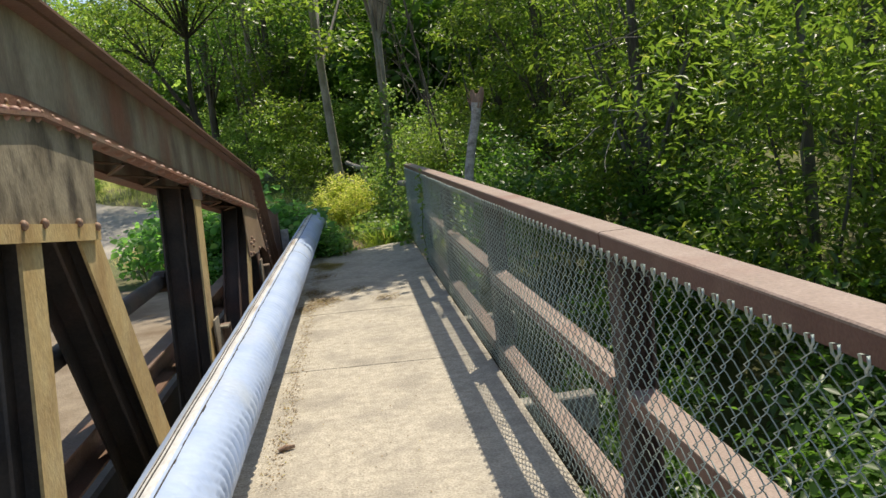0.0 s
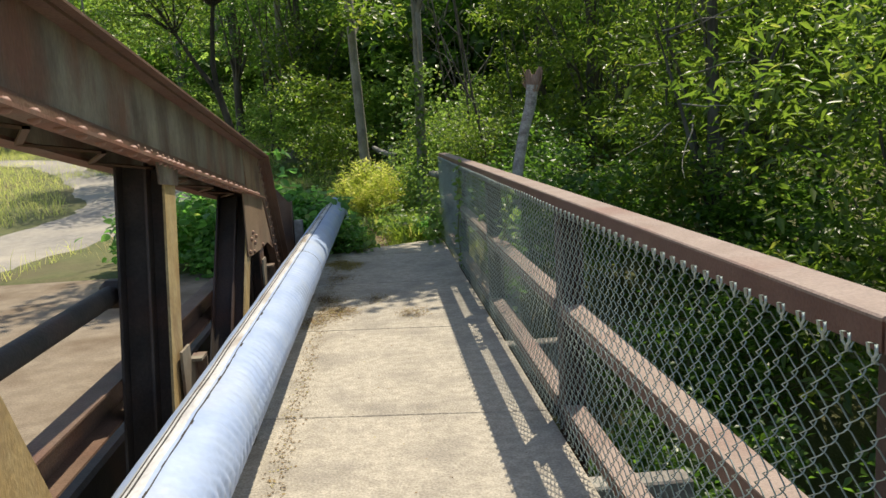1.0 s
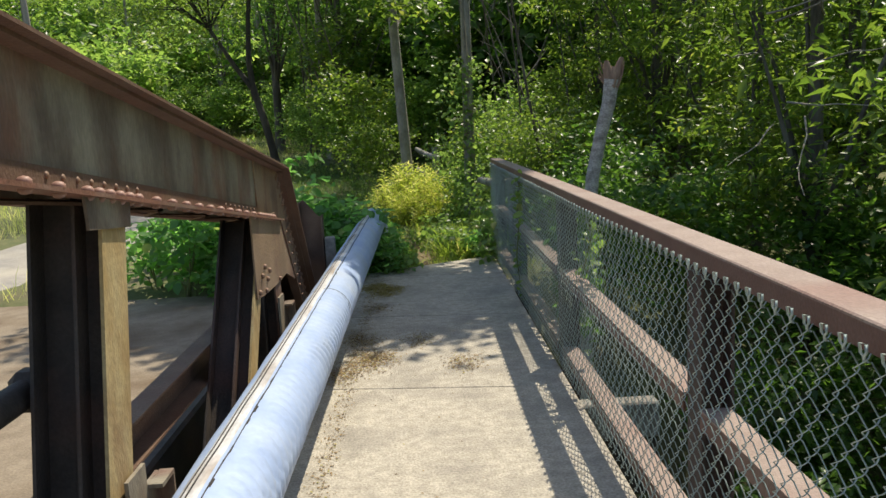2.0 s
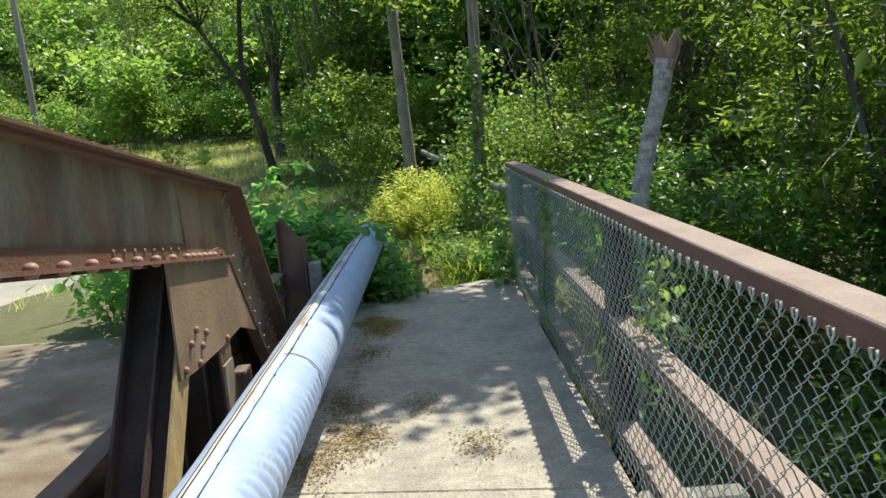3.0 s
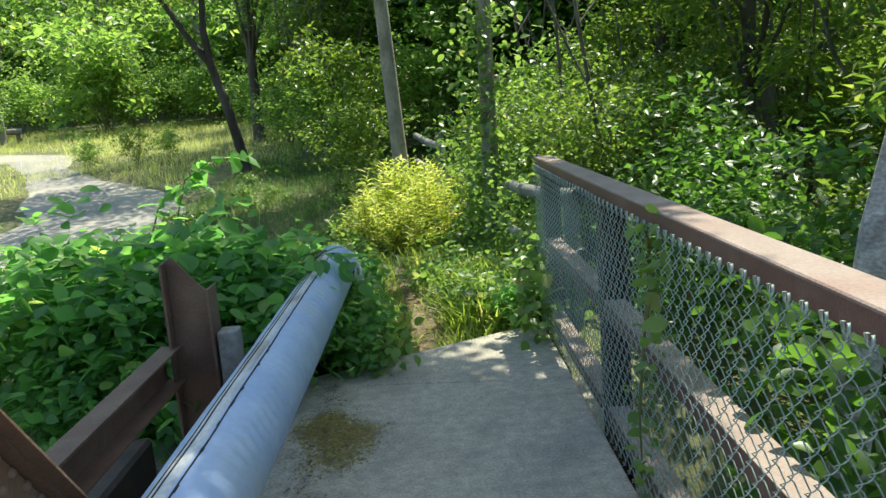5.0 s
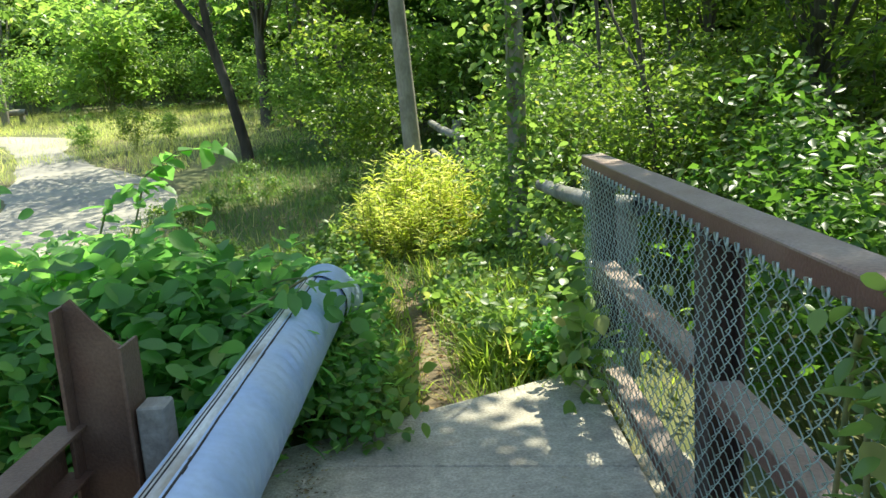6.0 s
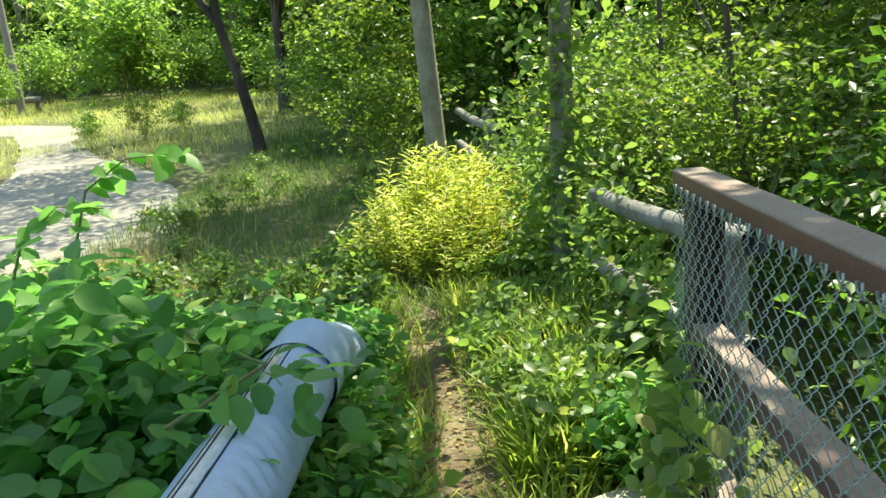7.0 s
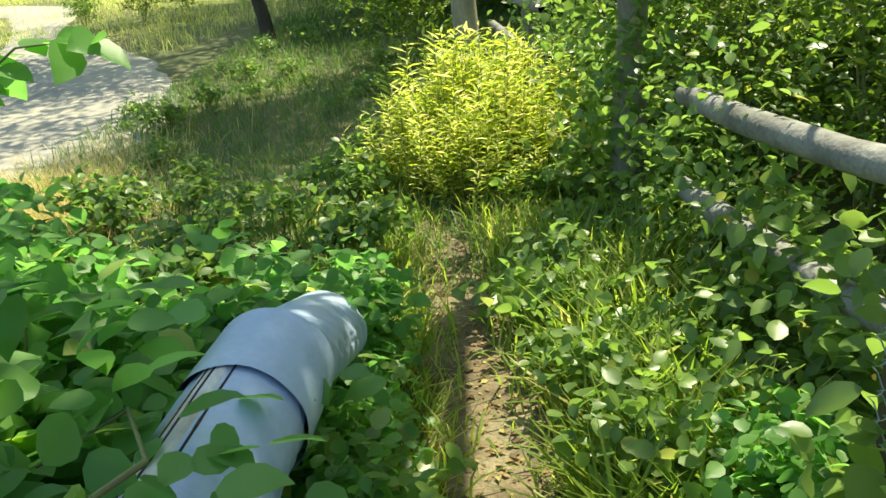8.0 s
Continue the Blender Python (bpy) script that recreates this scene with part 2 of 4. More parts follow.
def tube_np(points, radii, sides=8):
    """Verts and quads of a tapered tube along points."""
    pts = [Vector(p) for p in points]
    vs, fs = [], []
    ref = Vector((1, 0.13, 0.07))
    for i, p in enumerate(pts):
        d = (pts[min(i + 1, len(pts) - 1)] - pts[max(i - 1, 0)]).normalized()
        a = ref - d * ref.dot(d)
        if a.length < 1e-3:
            a = Vector((0, 1, 0)) - d * d.y
        a.normalize()
        b = d.cross(a)
        for k in range(sides):
            w = 2 * math.pi * k / sides
            vs.append(p + (a * math.cos(w) + b * math.sin(w)) * radii[i])
    for i in range(len(pts) - 1):
        for k in range(sides):
            q = (k + 1) % sides
            fs.append((i * sides + k, i * sides + q, (i + 1) * sides + q, (i + 1) * sides + k))
    return np.array(vs), np.array(fs)


def join_np(parts):
    vs, fs, n = [], [], 0
    for v, f in parts:
        vs.append(v)
        fs.append(np.asarray(f) + n)
        n += len(v)
    return np.concatenate(vs), np.concatenate(fs)


RHOMB = (np.array([(0, 0, 0), (-0.27, 0.45, 0.07), (0, 1, -0.05), (0.27, 0.45, 0.07)], float), np.array([(0, 3, 2), (0, 2, 1)]))
OVAL = (np.array([(0, 0, 0), (0, 0.33, -0.01), (0, 0.66, -0.04), (0, 1, -0.15), (-0.2, 0.1, 0.04), (-0.35, 0.34, 0.06), (-0.31, 0.62, 0.03), (-0.13, 0.88, -0.05), (0.2, 0.1, 0.04), (0.35, 0.34, 0.06), (0.31, 0.62, 0.03), (0.13, 0.88, -0.05)], float),
        np.array([(0, 1, 4), (4, 1, 5), (5, 1, 2), (5, 2, 6), (6, 2, 7), (7, 2, 3), (0, 8, 1), (8, 9, 1), (9, 2, 1), (9, 10, 2), (10, 11, 2), (11, 3, 2)]))
ASH = (np.array([(0, 0, 0), (-0.17, 0.4, 0.05), (0, 1, -0.16), (0.17, 0.4, 0.05)], float), np.array([(0, 3, 2), (0, 2, 1)]))
LANCE = (np.array([(0, 0, 0), (-0.1, 0.4, 0.03), (0, 1, -0.12), (0.1, 0.4, 0.03)], float), np.array([(0, 3, 2), (0, 2, 1)]))
BLADE = (np.array([(-0.02, 0, 0), (0.02, 0, 0), (0.017, 0.55, -0.05), (-0.017, 0.55, -0.05), (0, 0.95, -0.3)], float), np.array([(0, 1, 2), (0, 2, 3), (3, 2, 4)]))


def leaves_np(shape, at, yaw, pitch, roll, size):
    """Copies of one leaf shape: yaw about up, pitch above the level, roll about its midrib."""
    tv, tf = shape
    n = len(at)
    cy, sy, cp, sp, cr, sr = np.cos(yaw), np.sin(yaw), np.cos(pitch), np.sin(pitch), np.cos(roll), np.sin(roll)
    along = np.stack([-sy * cp, cy * cp, sp], 1)
    side0 = np.stack([cy, sy, np.zeros(n)], 1)
    up0 = np.cross(side0, along)
    side = side0 * cr[:, None] + up0 * sr[:, None]
    up = np.cross(side, along)
    v = at[:, None] + size[:, None, None] * (tv[None, :, 0:1] * side[:, None] + tv[None, :, 1:2] * along[:, None] + tv[None, :, 2:3] * up[:, None])
    f = tf[None] + (np.arange(n) * len(tv))[:, None, None]
    return v.reshape(-1, 3), f.reshape(-1, 3)


def spray(rng, at, shape, size, spread=0.5, pitch=(-0.95, 0.5)):
    n = len(at)
    return leaves_np(shape, at, rng.uniform(0, 2 * math.pi, n), rng.uniform(*pitch, n), rng.normal(0, spread, n), size * rng.uniform(0.65, 1.25, n))


def clumps(rng, centre, radius, count, each, small, hollow=0.45):
    """Points in small clumps that fill the outer part of an ellipsoid."""
    d = rng.normal(size=(count, 3))
    d /= np.linalg.norm(d, axis=1)[:, None]
    r = hollow + (1 - hollow) * rng.random(count) ** 0.6
    r *= 0.8 + 0.35 * np.sin(d[:, 0] * 5.1 + centre[0]) * np.sin(d[:, 1] * 4.3 + centre[1]) + 0.15 * np.sin(d[:, 2] * 7)
    c = np.array(centre) + d * r[:, None] * np.array(radius)
    p = c[:, None] + rng.normal(size=(count, each, 3)) * np.array((small, small, small * 0.45))
    return p.reshape(-1, 3), c


def ground_z(x, y):
    """The lie of the land: level by the bridge's end, a bank down to the stream, a slope up to the woods."""
    z = -0.12 + 0.062 * max(0.0, y - 15.5)
    z += 0.05 * noise.noise((x * 0.5, y * 0.5, 0.3)) + 0.02 * noise.noise((x * 2.1, y * 2.1, 3.3))
    far = math.hypot(x, y - 10)
    z += 0.28 * max(0.0, far - 48) ** 0.9
    bank = hinge(12.2 - y, 0.0, 3.0)
    right = hinge(x, 1.25, 5.5) * hinge(19 - y, 0, 8)
    return min(z, 30.0) - 2.6 * max(bank, 0.75 * right)


# ---- ground ----
def lines(lo, hi, near_lo, near_hi, step):
    mid = list(np.arange(near_lo, near_hi, step))
    a, out = near_lo, []
    g = step
    while a > lo:
        g *= 1.35
        a -= g
        out.append(a)
    b, top = near_hi, [near_hi]
    g = step
    while b < hi:
        g *= 1.35
        b += g
        top.append(b)
    return out[::-1] + mid + top


def sheet(xs, ys, lift):
    vs = np.array([(x, y, ground_z(x, y) + lift(x, y)) for y in ys for x in xs])
    nx = len(xs)
    i = np.arange((len(ys) - 1) * nx).reshape(len(ys) - 1, nx)[:, :-1].ravel()
    return vs, np.stack([i, i + 1, i + nx + 1, i + nx], 1)


gx, gy = lines(-500, 500, -14, 10, 0.4), lines(-500, 600, 4, 32, 0.4)
solid("ground", mesh_np("ground", *sheet(gx, gy, lambda x, y: 0.0), SOIL, True), SOIL, "grassy brown earth sloping up to the woods", "ground", "structure")


def ribbon(line, widths, name, mat, label, lift=0.025, n=40, across=8, ragged=0.12):
    k = len(line) - 1
    vs = []
    for i in range(n + 1):
        s = i / n * k
        j = min(int(s), k - 1)
        f = s - j
        p0, p1, p2, p3 = (Vector(line[max(0, min(k, j + o))]) for o in (-1, 0, 1, 2))
        p = 0.5 * ((2 * p1) + (p2 - p0) * f + (2 * p0 - 5 * p1 + 4 * p2 - p3) * f * f + (3 * p1 - p0 - 3 * p2 + p3) * f ** 3)
        d = (p2 - p0).normalized()
        w = widths[j] + (widths[j + 1] - widths[j]) * f
        for q in range(across + 1):
            u = (q / across - 0.5) * w * (1 + ragged * noise.noise((i * 0.35, q * 0.0 + (5 if q > across / 2 else 1), 2)))
            x, y = p.x + d.y * u, p.y - d.x * u
            edge = 1 - abs(q / across - 0.5) * 2
            vs.append((x, y, ground_z(x, y) + lift * min(1, edge * 4) - 0.012 * (edge < 0.01)))
    a = across + 1
    f = [(i * a + q, i * a + q + 1, (i + 1) * a + q + 1, (i + 1) * a + q) for i in range(n) for q in range(across)]
    return solid(name, mesh_np(name, vs, f, mat, True), mat, label, name, "structure")


ribbon([(0.0, 12.4), (-0.03, 13.4), (-0.17, 14.6), (-0.45, 15.8), (-0.9, 16.8)], [0.85, 0.62, 0.5, 0.36, 0.15], "path", PATH, "narrow trodden dirt path through weeds", 0.035, ragged=0.45)
ribbon([(-7.0, 11.9), (-6.9, 14.0), (-6.2, 16.5), (-5.2, 19.6), (-6.5, 23), (-8.4, 26), (-10.4, 29.4), (-13.6, 34), (-24, 38), (-40, 43)], [3.6, 2.8, 2.6, 3.6, 2.9, 1.7, 1.2, 2.6, 2.8, 3.0], "road", ROAD, "dusty pale gravel road curving away past the bridge")

# ---- bridge deck and abutment ----
deck = solid("bridge_deck", box((-8.2, -12, -0.55), (-1.75, 12.1, -0.12), 0.01), DECKDIRT, "dusty concrete road deck of the bridge", "bridge deck", "structure")
solid("deck_kerb", box((-1.75, -12, -0.7), (-1.52, 11.4, 0.02), 0.02), DARKSTEEL, "dark steel edge beam of the road deck", "kerb", "structure")
solid("abutment", box((-9, 11.4, -3.5), (1.2, 12.3, -0.16), 0.02), CONCRETE, "weathered concrete abutment wall under the bridge end", "abutment", "structure")

# ---- walkway ----
walkway = thing("walkway", "pale worn concrete footway on a steel bridge", "walkway", kind="structure")
JOINTS = [-4.2, -2.17, 1.88, 5.9, 7.93, 9.96, 11.96]
SKEW = -0.13
WALK_L, WALK_R = -0.98, 0.86


def slab(y0, y1, end=None):
    g = 0.0045
    e = end or (y1 - SKEW * (-WALK_L), y1 + SKEW * WALK_R)
    bm = bmesh.new()
    lo = [(WALK_L, y0 - SKEW * (-WALK_L) + g), (WALK_R, y0 + SKEW * WALK_R + g), (WALK_R, e[1] - g), (WALK_L, e[0] - g)]
    f = bm.faces.new([bm.verts.new((x, y, 0)) for x, y in lo])
    bmesh.ops.recalc_face_normals(bm, faces=[f])
    g2 = bmesh.ops.extrude_face_region(bm, geom=[f])
    for v in g2["geom"]:
        if isinstance(v, bmesh.types.BMVert):
            v.co.z = -0.14
    bmesh.ops.recalc_face_normals(bm, faces=bm.faces[:])
    bmesh.ops.bevel(bm, geom=[e2 for e2 in bm.edges if max(v.co.z for v in e2.verts) > -0.01 and min(v.co.z for v in e2.verts) > -0.01], offset=0.006, segments=1, affect="EDGES")
    part("slab", bm, CONCRETE, walkway)


for a, b in zip(JOINTS[:-1], JOINTS[1:]):
    slab(a, b)
slab(JOINTS[-1], 12.8, (12.14, 13.13))
part("joint_filler", box((WALK_L + 0.01, -4.2, -0.13), (WALK_R - 0.01, 12.05, -0.012), 0), JOINT, walkway, "dirt-filled dark joints")
for xx in (-0.7, 0.6):
    part("stringer", box((xx - 0.08, -6, -0.45), (xx + 0.08, 11.5, -0.145), 0.01), DARKSTEEL, walkway, "dark steel beam under the slabs")

# ---- chain-link fence ----
fence = thing("chain_link_fence", "chain-link fence with red-brown painted steel rails", "fence")
FX = 0.885
POSTS = [-2.75, 0.03, 2.83, 5.66, 8.45, 11.2, 13.12]
for i, y in enumerate(POSTS):
    bm = box((FX + 0.03, y - 0.075, -0.42), (FX + 0.045, y + 0.075, 1.185), 0.003)
    box((FX + 0.135, y - 0.075, -0.42), (FX + 0.15, y + 0.075, 1.185), 0.003, bm)
    box((FX + 0.047, y - 0.006, -0.42), (FX + 0.133, y + 0.006, 1.185), 0, bm)
    part("post", bm, SHADEPAINT, fence)
for y0, y1 in ((-4.0, 2.83), (2.833, 8.45), (8.453, 13.2)):
    l, r = FX - 0.012, FX + 0.112
    top = part("top_rail", beam([(l, 1.182), (l, 1.2405), (r, 1.2405), (r, 1.182), (r - 0.01, 1.182), (r - 0.01, 1.23), (l + 0.01, 1.23), (l + 0.01, 1.182)], y0, y1 - 0.006), RAILPAINT, fence)
    # Top face as its own part, coloured paler for the sun on it.
    part("rail_cap", beam([(l - 0.001, 1.241), (l - 0.001, 1.247), (l + 0.004, 1.251), (r - 0.004, 1.251), (r + 0.001, 1.247), (r + 0.001, 1.241)], y0, y1 - 0.007), LITPAINT, top, "paler top face, sunlight put into its colour")
for y0, y1 in zip(POSTS[:-1], POSTS[1:]):
    for top in (0.66, 0.10):
        l, r = FX + 0.02, FX + 0.125
        bar = part("rail", beam([(l, top - 0.075), (l, top - 0.006), (r, top - 0.006), (r, top - 0.014), (l + 0.01, top - 0.014), (l + 0.01, top - 0.075)], y0 + 0.09, y1 - 0.09), RAILPAINT, fence)
        part("rail_cap", beam([(l - 0.001, top - 0.0055), (l - 0.001, top), (r + 0.001, top), (r + 0.001, top - 0.0055)], y0 + 0.091, y1 - 0.091), LITPAINT, bar, "paler top face, sunlight put into its colour")


def fabric(y0, y1, top, bottom):
    """Woven zigzag wires, each hooked into its neighbours, knuckled at the top."""
    pitch = 0.041
    rows = int((top - bottom) / pitch)
    vs, fs, n = [], [], 0
    ring = [(math.cos(a), math.sin(a)) for a in (0.5, 2.6, 4.7)]
    for w in range(int((y1 - y0) / pitch)):
        yb = y0 + w * pitch
        pts = []
        for r in range(rows + 1):
            far = (r + w) % 2
            sway = 0.018 * noise.noise((yb * 0.9, r * 0.07, 1.0)) + 0.010 * noise.noise((yb * 4, r * 0.2, 5.0))
            x = FX - 0.027 + sway * 0.4
            y = yb + (pitch + 0.0025 if far else -0.0025)
            z = top - r * pitch + 0.004 * noise.noise((yb * 2, 3, r * 0.1))
            bend = 0.0075 if far else -0.0075
            # each bend hooks round its neighbour: in at the upper side, out at the lower
            pts += [(x - bend, y - (0.004 if far else -0.004), z + 0.0085), (x, y, z), (x + bend, y - (0.004 if far else -0.004), z - 0.0085)]
        loop = w % 2 == 1
        if loop:
            p = pts[1]
            pts = [(p[0] + 0.002, p[1] - 0.004, p[2] - 0.01), (p[0] - 0.006, p[1] + 0.012, p[2] + 0.008), (p[0] - 0.007, p[1] + 0.015, p[2] + 0.028), (p[0] - 0.008, p[1] - 0.012, p[2] + 0.031), (p[0] - 0.009, p[1] - 0.015, p[2] + 0.014), (p[0] - 0.008, p[1] - 0.004, p[2] + 0.003), (p[0] - 0.003, p[1] + 0.002, p[2] - 0.01)] + pts[2:]
        for i, p in enumerate(pts):
            g = 0.0042 if loop and i < 7 else 0.0026
            for c, q in ring:
                vs.append((p[0] + g * c, p[1] + g * q, p[2]))
        for i in range(len(pts) - 1):
            for k in range(3):
                q = (k + 1) % 3
                fs.append((n + i * 3 + k, n + i * 3 + q, n + i * 3 + 3 + q, n + i * 3 + 3 + k))
        n += len(pts) * 3
    return np.array(vs), np.array(fs)


tagged(part("wire_mesh", mesh_np("wire_mesh", *fabric(-1.2, 13.12, 1.178, 0.012), WIRE, True), WIRE, fence, "dull galvanised diamond wire mesh"), kind="stuff")

# ---- pipe ----
PX, PZ, PR = -0.747, 0.50, 0.162
pipe = thing("insulated_pipe", "fat pipe wrapped in dented silver metal jacket", "pipe")
pipe.rotation_euler.z = -0.0045


def jacket(y0, y1, r, wrinkle, n=None, px=PX, drop=0.0):
    n = n or int((y1 - y0) / 0.011)
    k = 40
    vs = []
    for i in range(n + 1):
        y = y0 + (y1 - y0) * i / n
        for j in range(k):
            a = 2 * math.pi * j / k
            face = max(0.0, math.cos(a + 0.05)) ** 1.5
            rip = 0.5 + 0.5 * math.sin((y * 13.0 + a * 1.3) * 2 * math.pi + 9.0 * noise.noise((y * 1.1, a * 1.4, 0)))
            amp = wrinkle * face * (0.25 + 0.75 * max(0, noise.noise((y * 0.8, a * 1.2, 7)) + 0.4))
            rr = r - amp * rip ** 2 + 0.0035 * noise.noise((y * 3.0, math.cos(a) * 2, math.sin(a) * 2))
            vs.append((px + rr * math.cos(a), y, PZ - drop * (y - y0) + rr * math.sin(a)))
    f = [(i * k + j, (i + 1) * k + j, (i + 1) * k + (j + 1) % k, i * k + (j + 1) % k) for i in range(n) for j in range(k)]
    return mesh_np("jacket", vs, f, JACKET, True)


CUTS = [-4.0, 2.1, 8.12, 13.07]
for i, (a, b) in enumerate(zip(CUTS[:-1], CUTS[1:])):
    part("jacket", jacket(a, b - 0.003, PR + (0.0025 if i % 2 else 0), 0.026 if a < 8 else 0.016), JACKET, pipe)
part("sleeve", jacket(13.03, 13.36, PR + 0.014, 0.003), JACKET, pipe, "smooth wider jacket sleeve")
part("jacket", jacket(13.34, 13.95, PR - 0.006, 0.04, drop=0.3), JACKET, pipe, "dented jacket end running into the bank")
part("jacket_liner", mesh_np("jacket_liner", *tube_np([(PX, 13.5, PZ - 0.05), (PX, 13.93, PZ - 0.18), (PX, 13.935, PZ - 0.18)], [PR - 0.02, PR - 0.02, 0.001], 24), BLACK, True), BLACK, pipe, "dark closed tube inside the open end")


def arc_strip(a0, a1, r, y0, y1, thick=0.004, steps=5, wob=0.0):
    vs, ny = [], max(1, int((y1 - y0) / 0.12))
    for i in range(ny + 1):
        y = y0 + (y1 - y0) * i / ny
        w = wob * noise.noise((y * 2.0, 4, 1)) + wob * 0.5 * noise.noise((y * 9.0, 4, 1))
        for j in range(steps + 1):
            a = a0 + (a1 - a0) * j / steps + w
            rr = r + thick * (1 if 0 < j < steps else -1.5)
            vs.append((PX + rr * math.cos(a), y, PZ + rr * math.sin(a)))
    m = steps + 1
    f = [(i * m + j, (i + 1) * m + j, (i + 1) * m + j + 1, i * m + j + 1) for i in range(ny) for j in range(steps)]
    return vs, f


UPA = math.pi / 2
part("seam_strip", mesh_np("seam_strip", *arc_strip(UPA - 0.04, UPA + 0.5, PR, -4, 13.05, 0.007, 6, 0.03), SEAM, True), SEAM, pipe, "grimy pale lapped seam strip along the top")
for a0, a1, rr in ((UPA - 0.1, UPA - 0.035, PR), (UPA + 0.19, UPA + 0.255, PR + 0.006), (UPA + 0.31, UPA + 0.35, PR + 0.006)):
    part("seam_gap", mesh_np("seam_gap", *arc_strip(a0, a1, rr, -4, 13.05, 0.004, 3, 0.035), BLACK), BLACK, pipe, "dark open seam")
rngs = np.random.default_rng(55)
for i in range(70):
    y, w = -1 + 0.2 * i + rngs.uniform(-0.08, 0.08), rngs.uniform(0.02, 0.07)
    a0 = UPA - rngs.uniform(0.09, 0.14)
    part("seam_tear", mesh_np("seam_tear", *arc_strip(a0, UPA - 0.03, PR + 0.001, y, y + w, 0.004, 3), BLACK), BLACK, pipe, "dark ragged nick in the seam")
for y in (8.12,):
    part("band", mesh_np("band", *arc_strip(-0.9, math.pi + 0.9, PR + 0.003, y - 0.007, y + 0.007, 0.003, 30), BLACK), BLACK, pipe, "thin dark overlap line round the jacket")
for y in (0.03, 2.85, 5.66, 8.45):
    bm = box((PX - 0.14, y - 0.05, 0.0), (PX - 0.02, y + 0.05, 0.30), 0.006)
    box((PX - 0.17, y - 0.07, 0.30), (PX + 0.05, y + 0.07, 0.35), 0.006, bm)
    solid("pipe_stand", bm, DARKSTEEL, "dark steel stand under the pipe", "pipe support", group="pipe stands")

# ---- truss ----
truss = thing("steel_truss", "rusty riveted steel pony truss of an old bridge", "bridge truss")
XF, XW, XB = -1.02, -1.10, -1.32
TOP = [(-4.0, 2.275), (2.95, 2.275), (8.78, 1.44), (10.16, -0.17)]
LOW = [(-4.0, 1.885), (2.9, 1.885), (8.57, 1.095), (9.72, -0.17)]
for x in (XW, XB):
    part("web_plate", plate(TOP + LOW[::-1], x - 0.006, x + 0.006), WEB, truss, "stained grey steel web plate")
part("cover_plate", strip([(y, z + 0.012) for y, z in TOP], XB - 0.12, XF + 0.03, 0.012), RUST, truss, "brown riveted cover plate")
for x0, x1 in ((XF, XW - 0.007), (XB + 0.007, XB - 0.085)):
    part("flange_angle", strip([(y, z + 0.006) for y, z in LOW[:3]], x0, x1, 0.014), REDLEAD, truss, "red-leaded bottom flange")
    part("flange_angle", strip([(y, z - 0.001) for y, z in TOP[:3]], x0 - 0.01, x1, 0.014), RUST, truss)
for x0, x1 in ((XF - 0.02, XW - 0.007), (XB + 0.007, XB - 0.075)):
    part("flange_angle", strip([(8.57, 1.1), (9.72, -0.16)], x0, x1, 0.018), RUST, truss)
    part("flange_angle", strip([(8.785, 1.437), (10.16, -0.172)], x0, x1, 0.018), RUST, truss)
part("flange_leg", plate([(-4, 1.89), (2.9, 1.89), (8.57, 1.1), (8.63, 1.16), (2.9, 1.955), (-4, 1.955)], XW + 0.007, XW + 0.015), RUST, truss)
part("end_plate", plate([(8.6, 1.455), (8.77, 1.43), (10.13, -0.16), (9.76, -0.16), (8.6, 1.11), (8.02, 1.185), (8.0, 1.54)], XW + 0.007, XW + 0.016), BROWNPLATE, truss, "rust-brown riveted knee plate")


def slope(y):
    return LOW[1][1] + (LOW[2][1] - LOW[1][1]) * (y - 2.9) / 5.7 if y > 2.9 else 1.885


for i in range(26):
    y = -0.4 + i * 0.35
    a, b = (XW - 0.02, XB + 0.02) if i % 2 else (XB + 0.02, XW - 0.02)
    y2 = y + 0.35
    bm = bmesh.new()
    w = 0.032
    c = [(a, y - w, slope(y) - 0.012), (a, y + w, slope(y) - 0.012), (b, y2 + w, slope(y2) - 0.012), (b, y2 - w, slope(y2) - 0.012)]
    if y2 > 8.5:
        continue
    f = bm.faces.new([bm.verts.new(p) for p in c])
    g = bmesh.ops.extrude_face_region(bm, geom=[f])
    for v in g["geom"]:
        if isinstance(v, bmesh.types.BMVert):
            v.co.z -= 0.011
    bmesh.ops.recalc_face_normals(bm, faces=bm.faces[:])
    part("lacing_bar", bm, RUST, truss)


def member(name, foot, head, width, mat, label=""):
    """An H-shaped steel member from foot to head, both in (y, z)."""
    f, h = Vector((0, *foot)), Vector((0, *head))
    d = (h - f).normalized()
    s = Vector((0, d.z, -d.y)) * width / 2
    def leg(x0, x1, k, name2, m2, lab=""):
        poly = [f + s * k, h + s * k, h - s * k, f - s * k]
        part(name2, plate([(p.y, p.z) for p in poly], x0, x1), m2, truss, lab)
    # Outer flange pale, the rest dark: sun and shade put into the steel colours.
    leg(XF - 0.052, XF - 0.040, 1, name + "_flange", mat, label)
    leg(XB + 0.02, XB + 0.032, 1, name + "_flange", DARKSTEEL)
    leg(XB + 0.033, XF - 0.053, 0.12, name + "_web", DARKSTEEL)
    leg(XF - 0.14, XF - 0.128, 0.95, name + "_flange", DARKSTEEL)


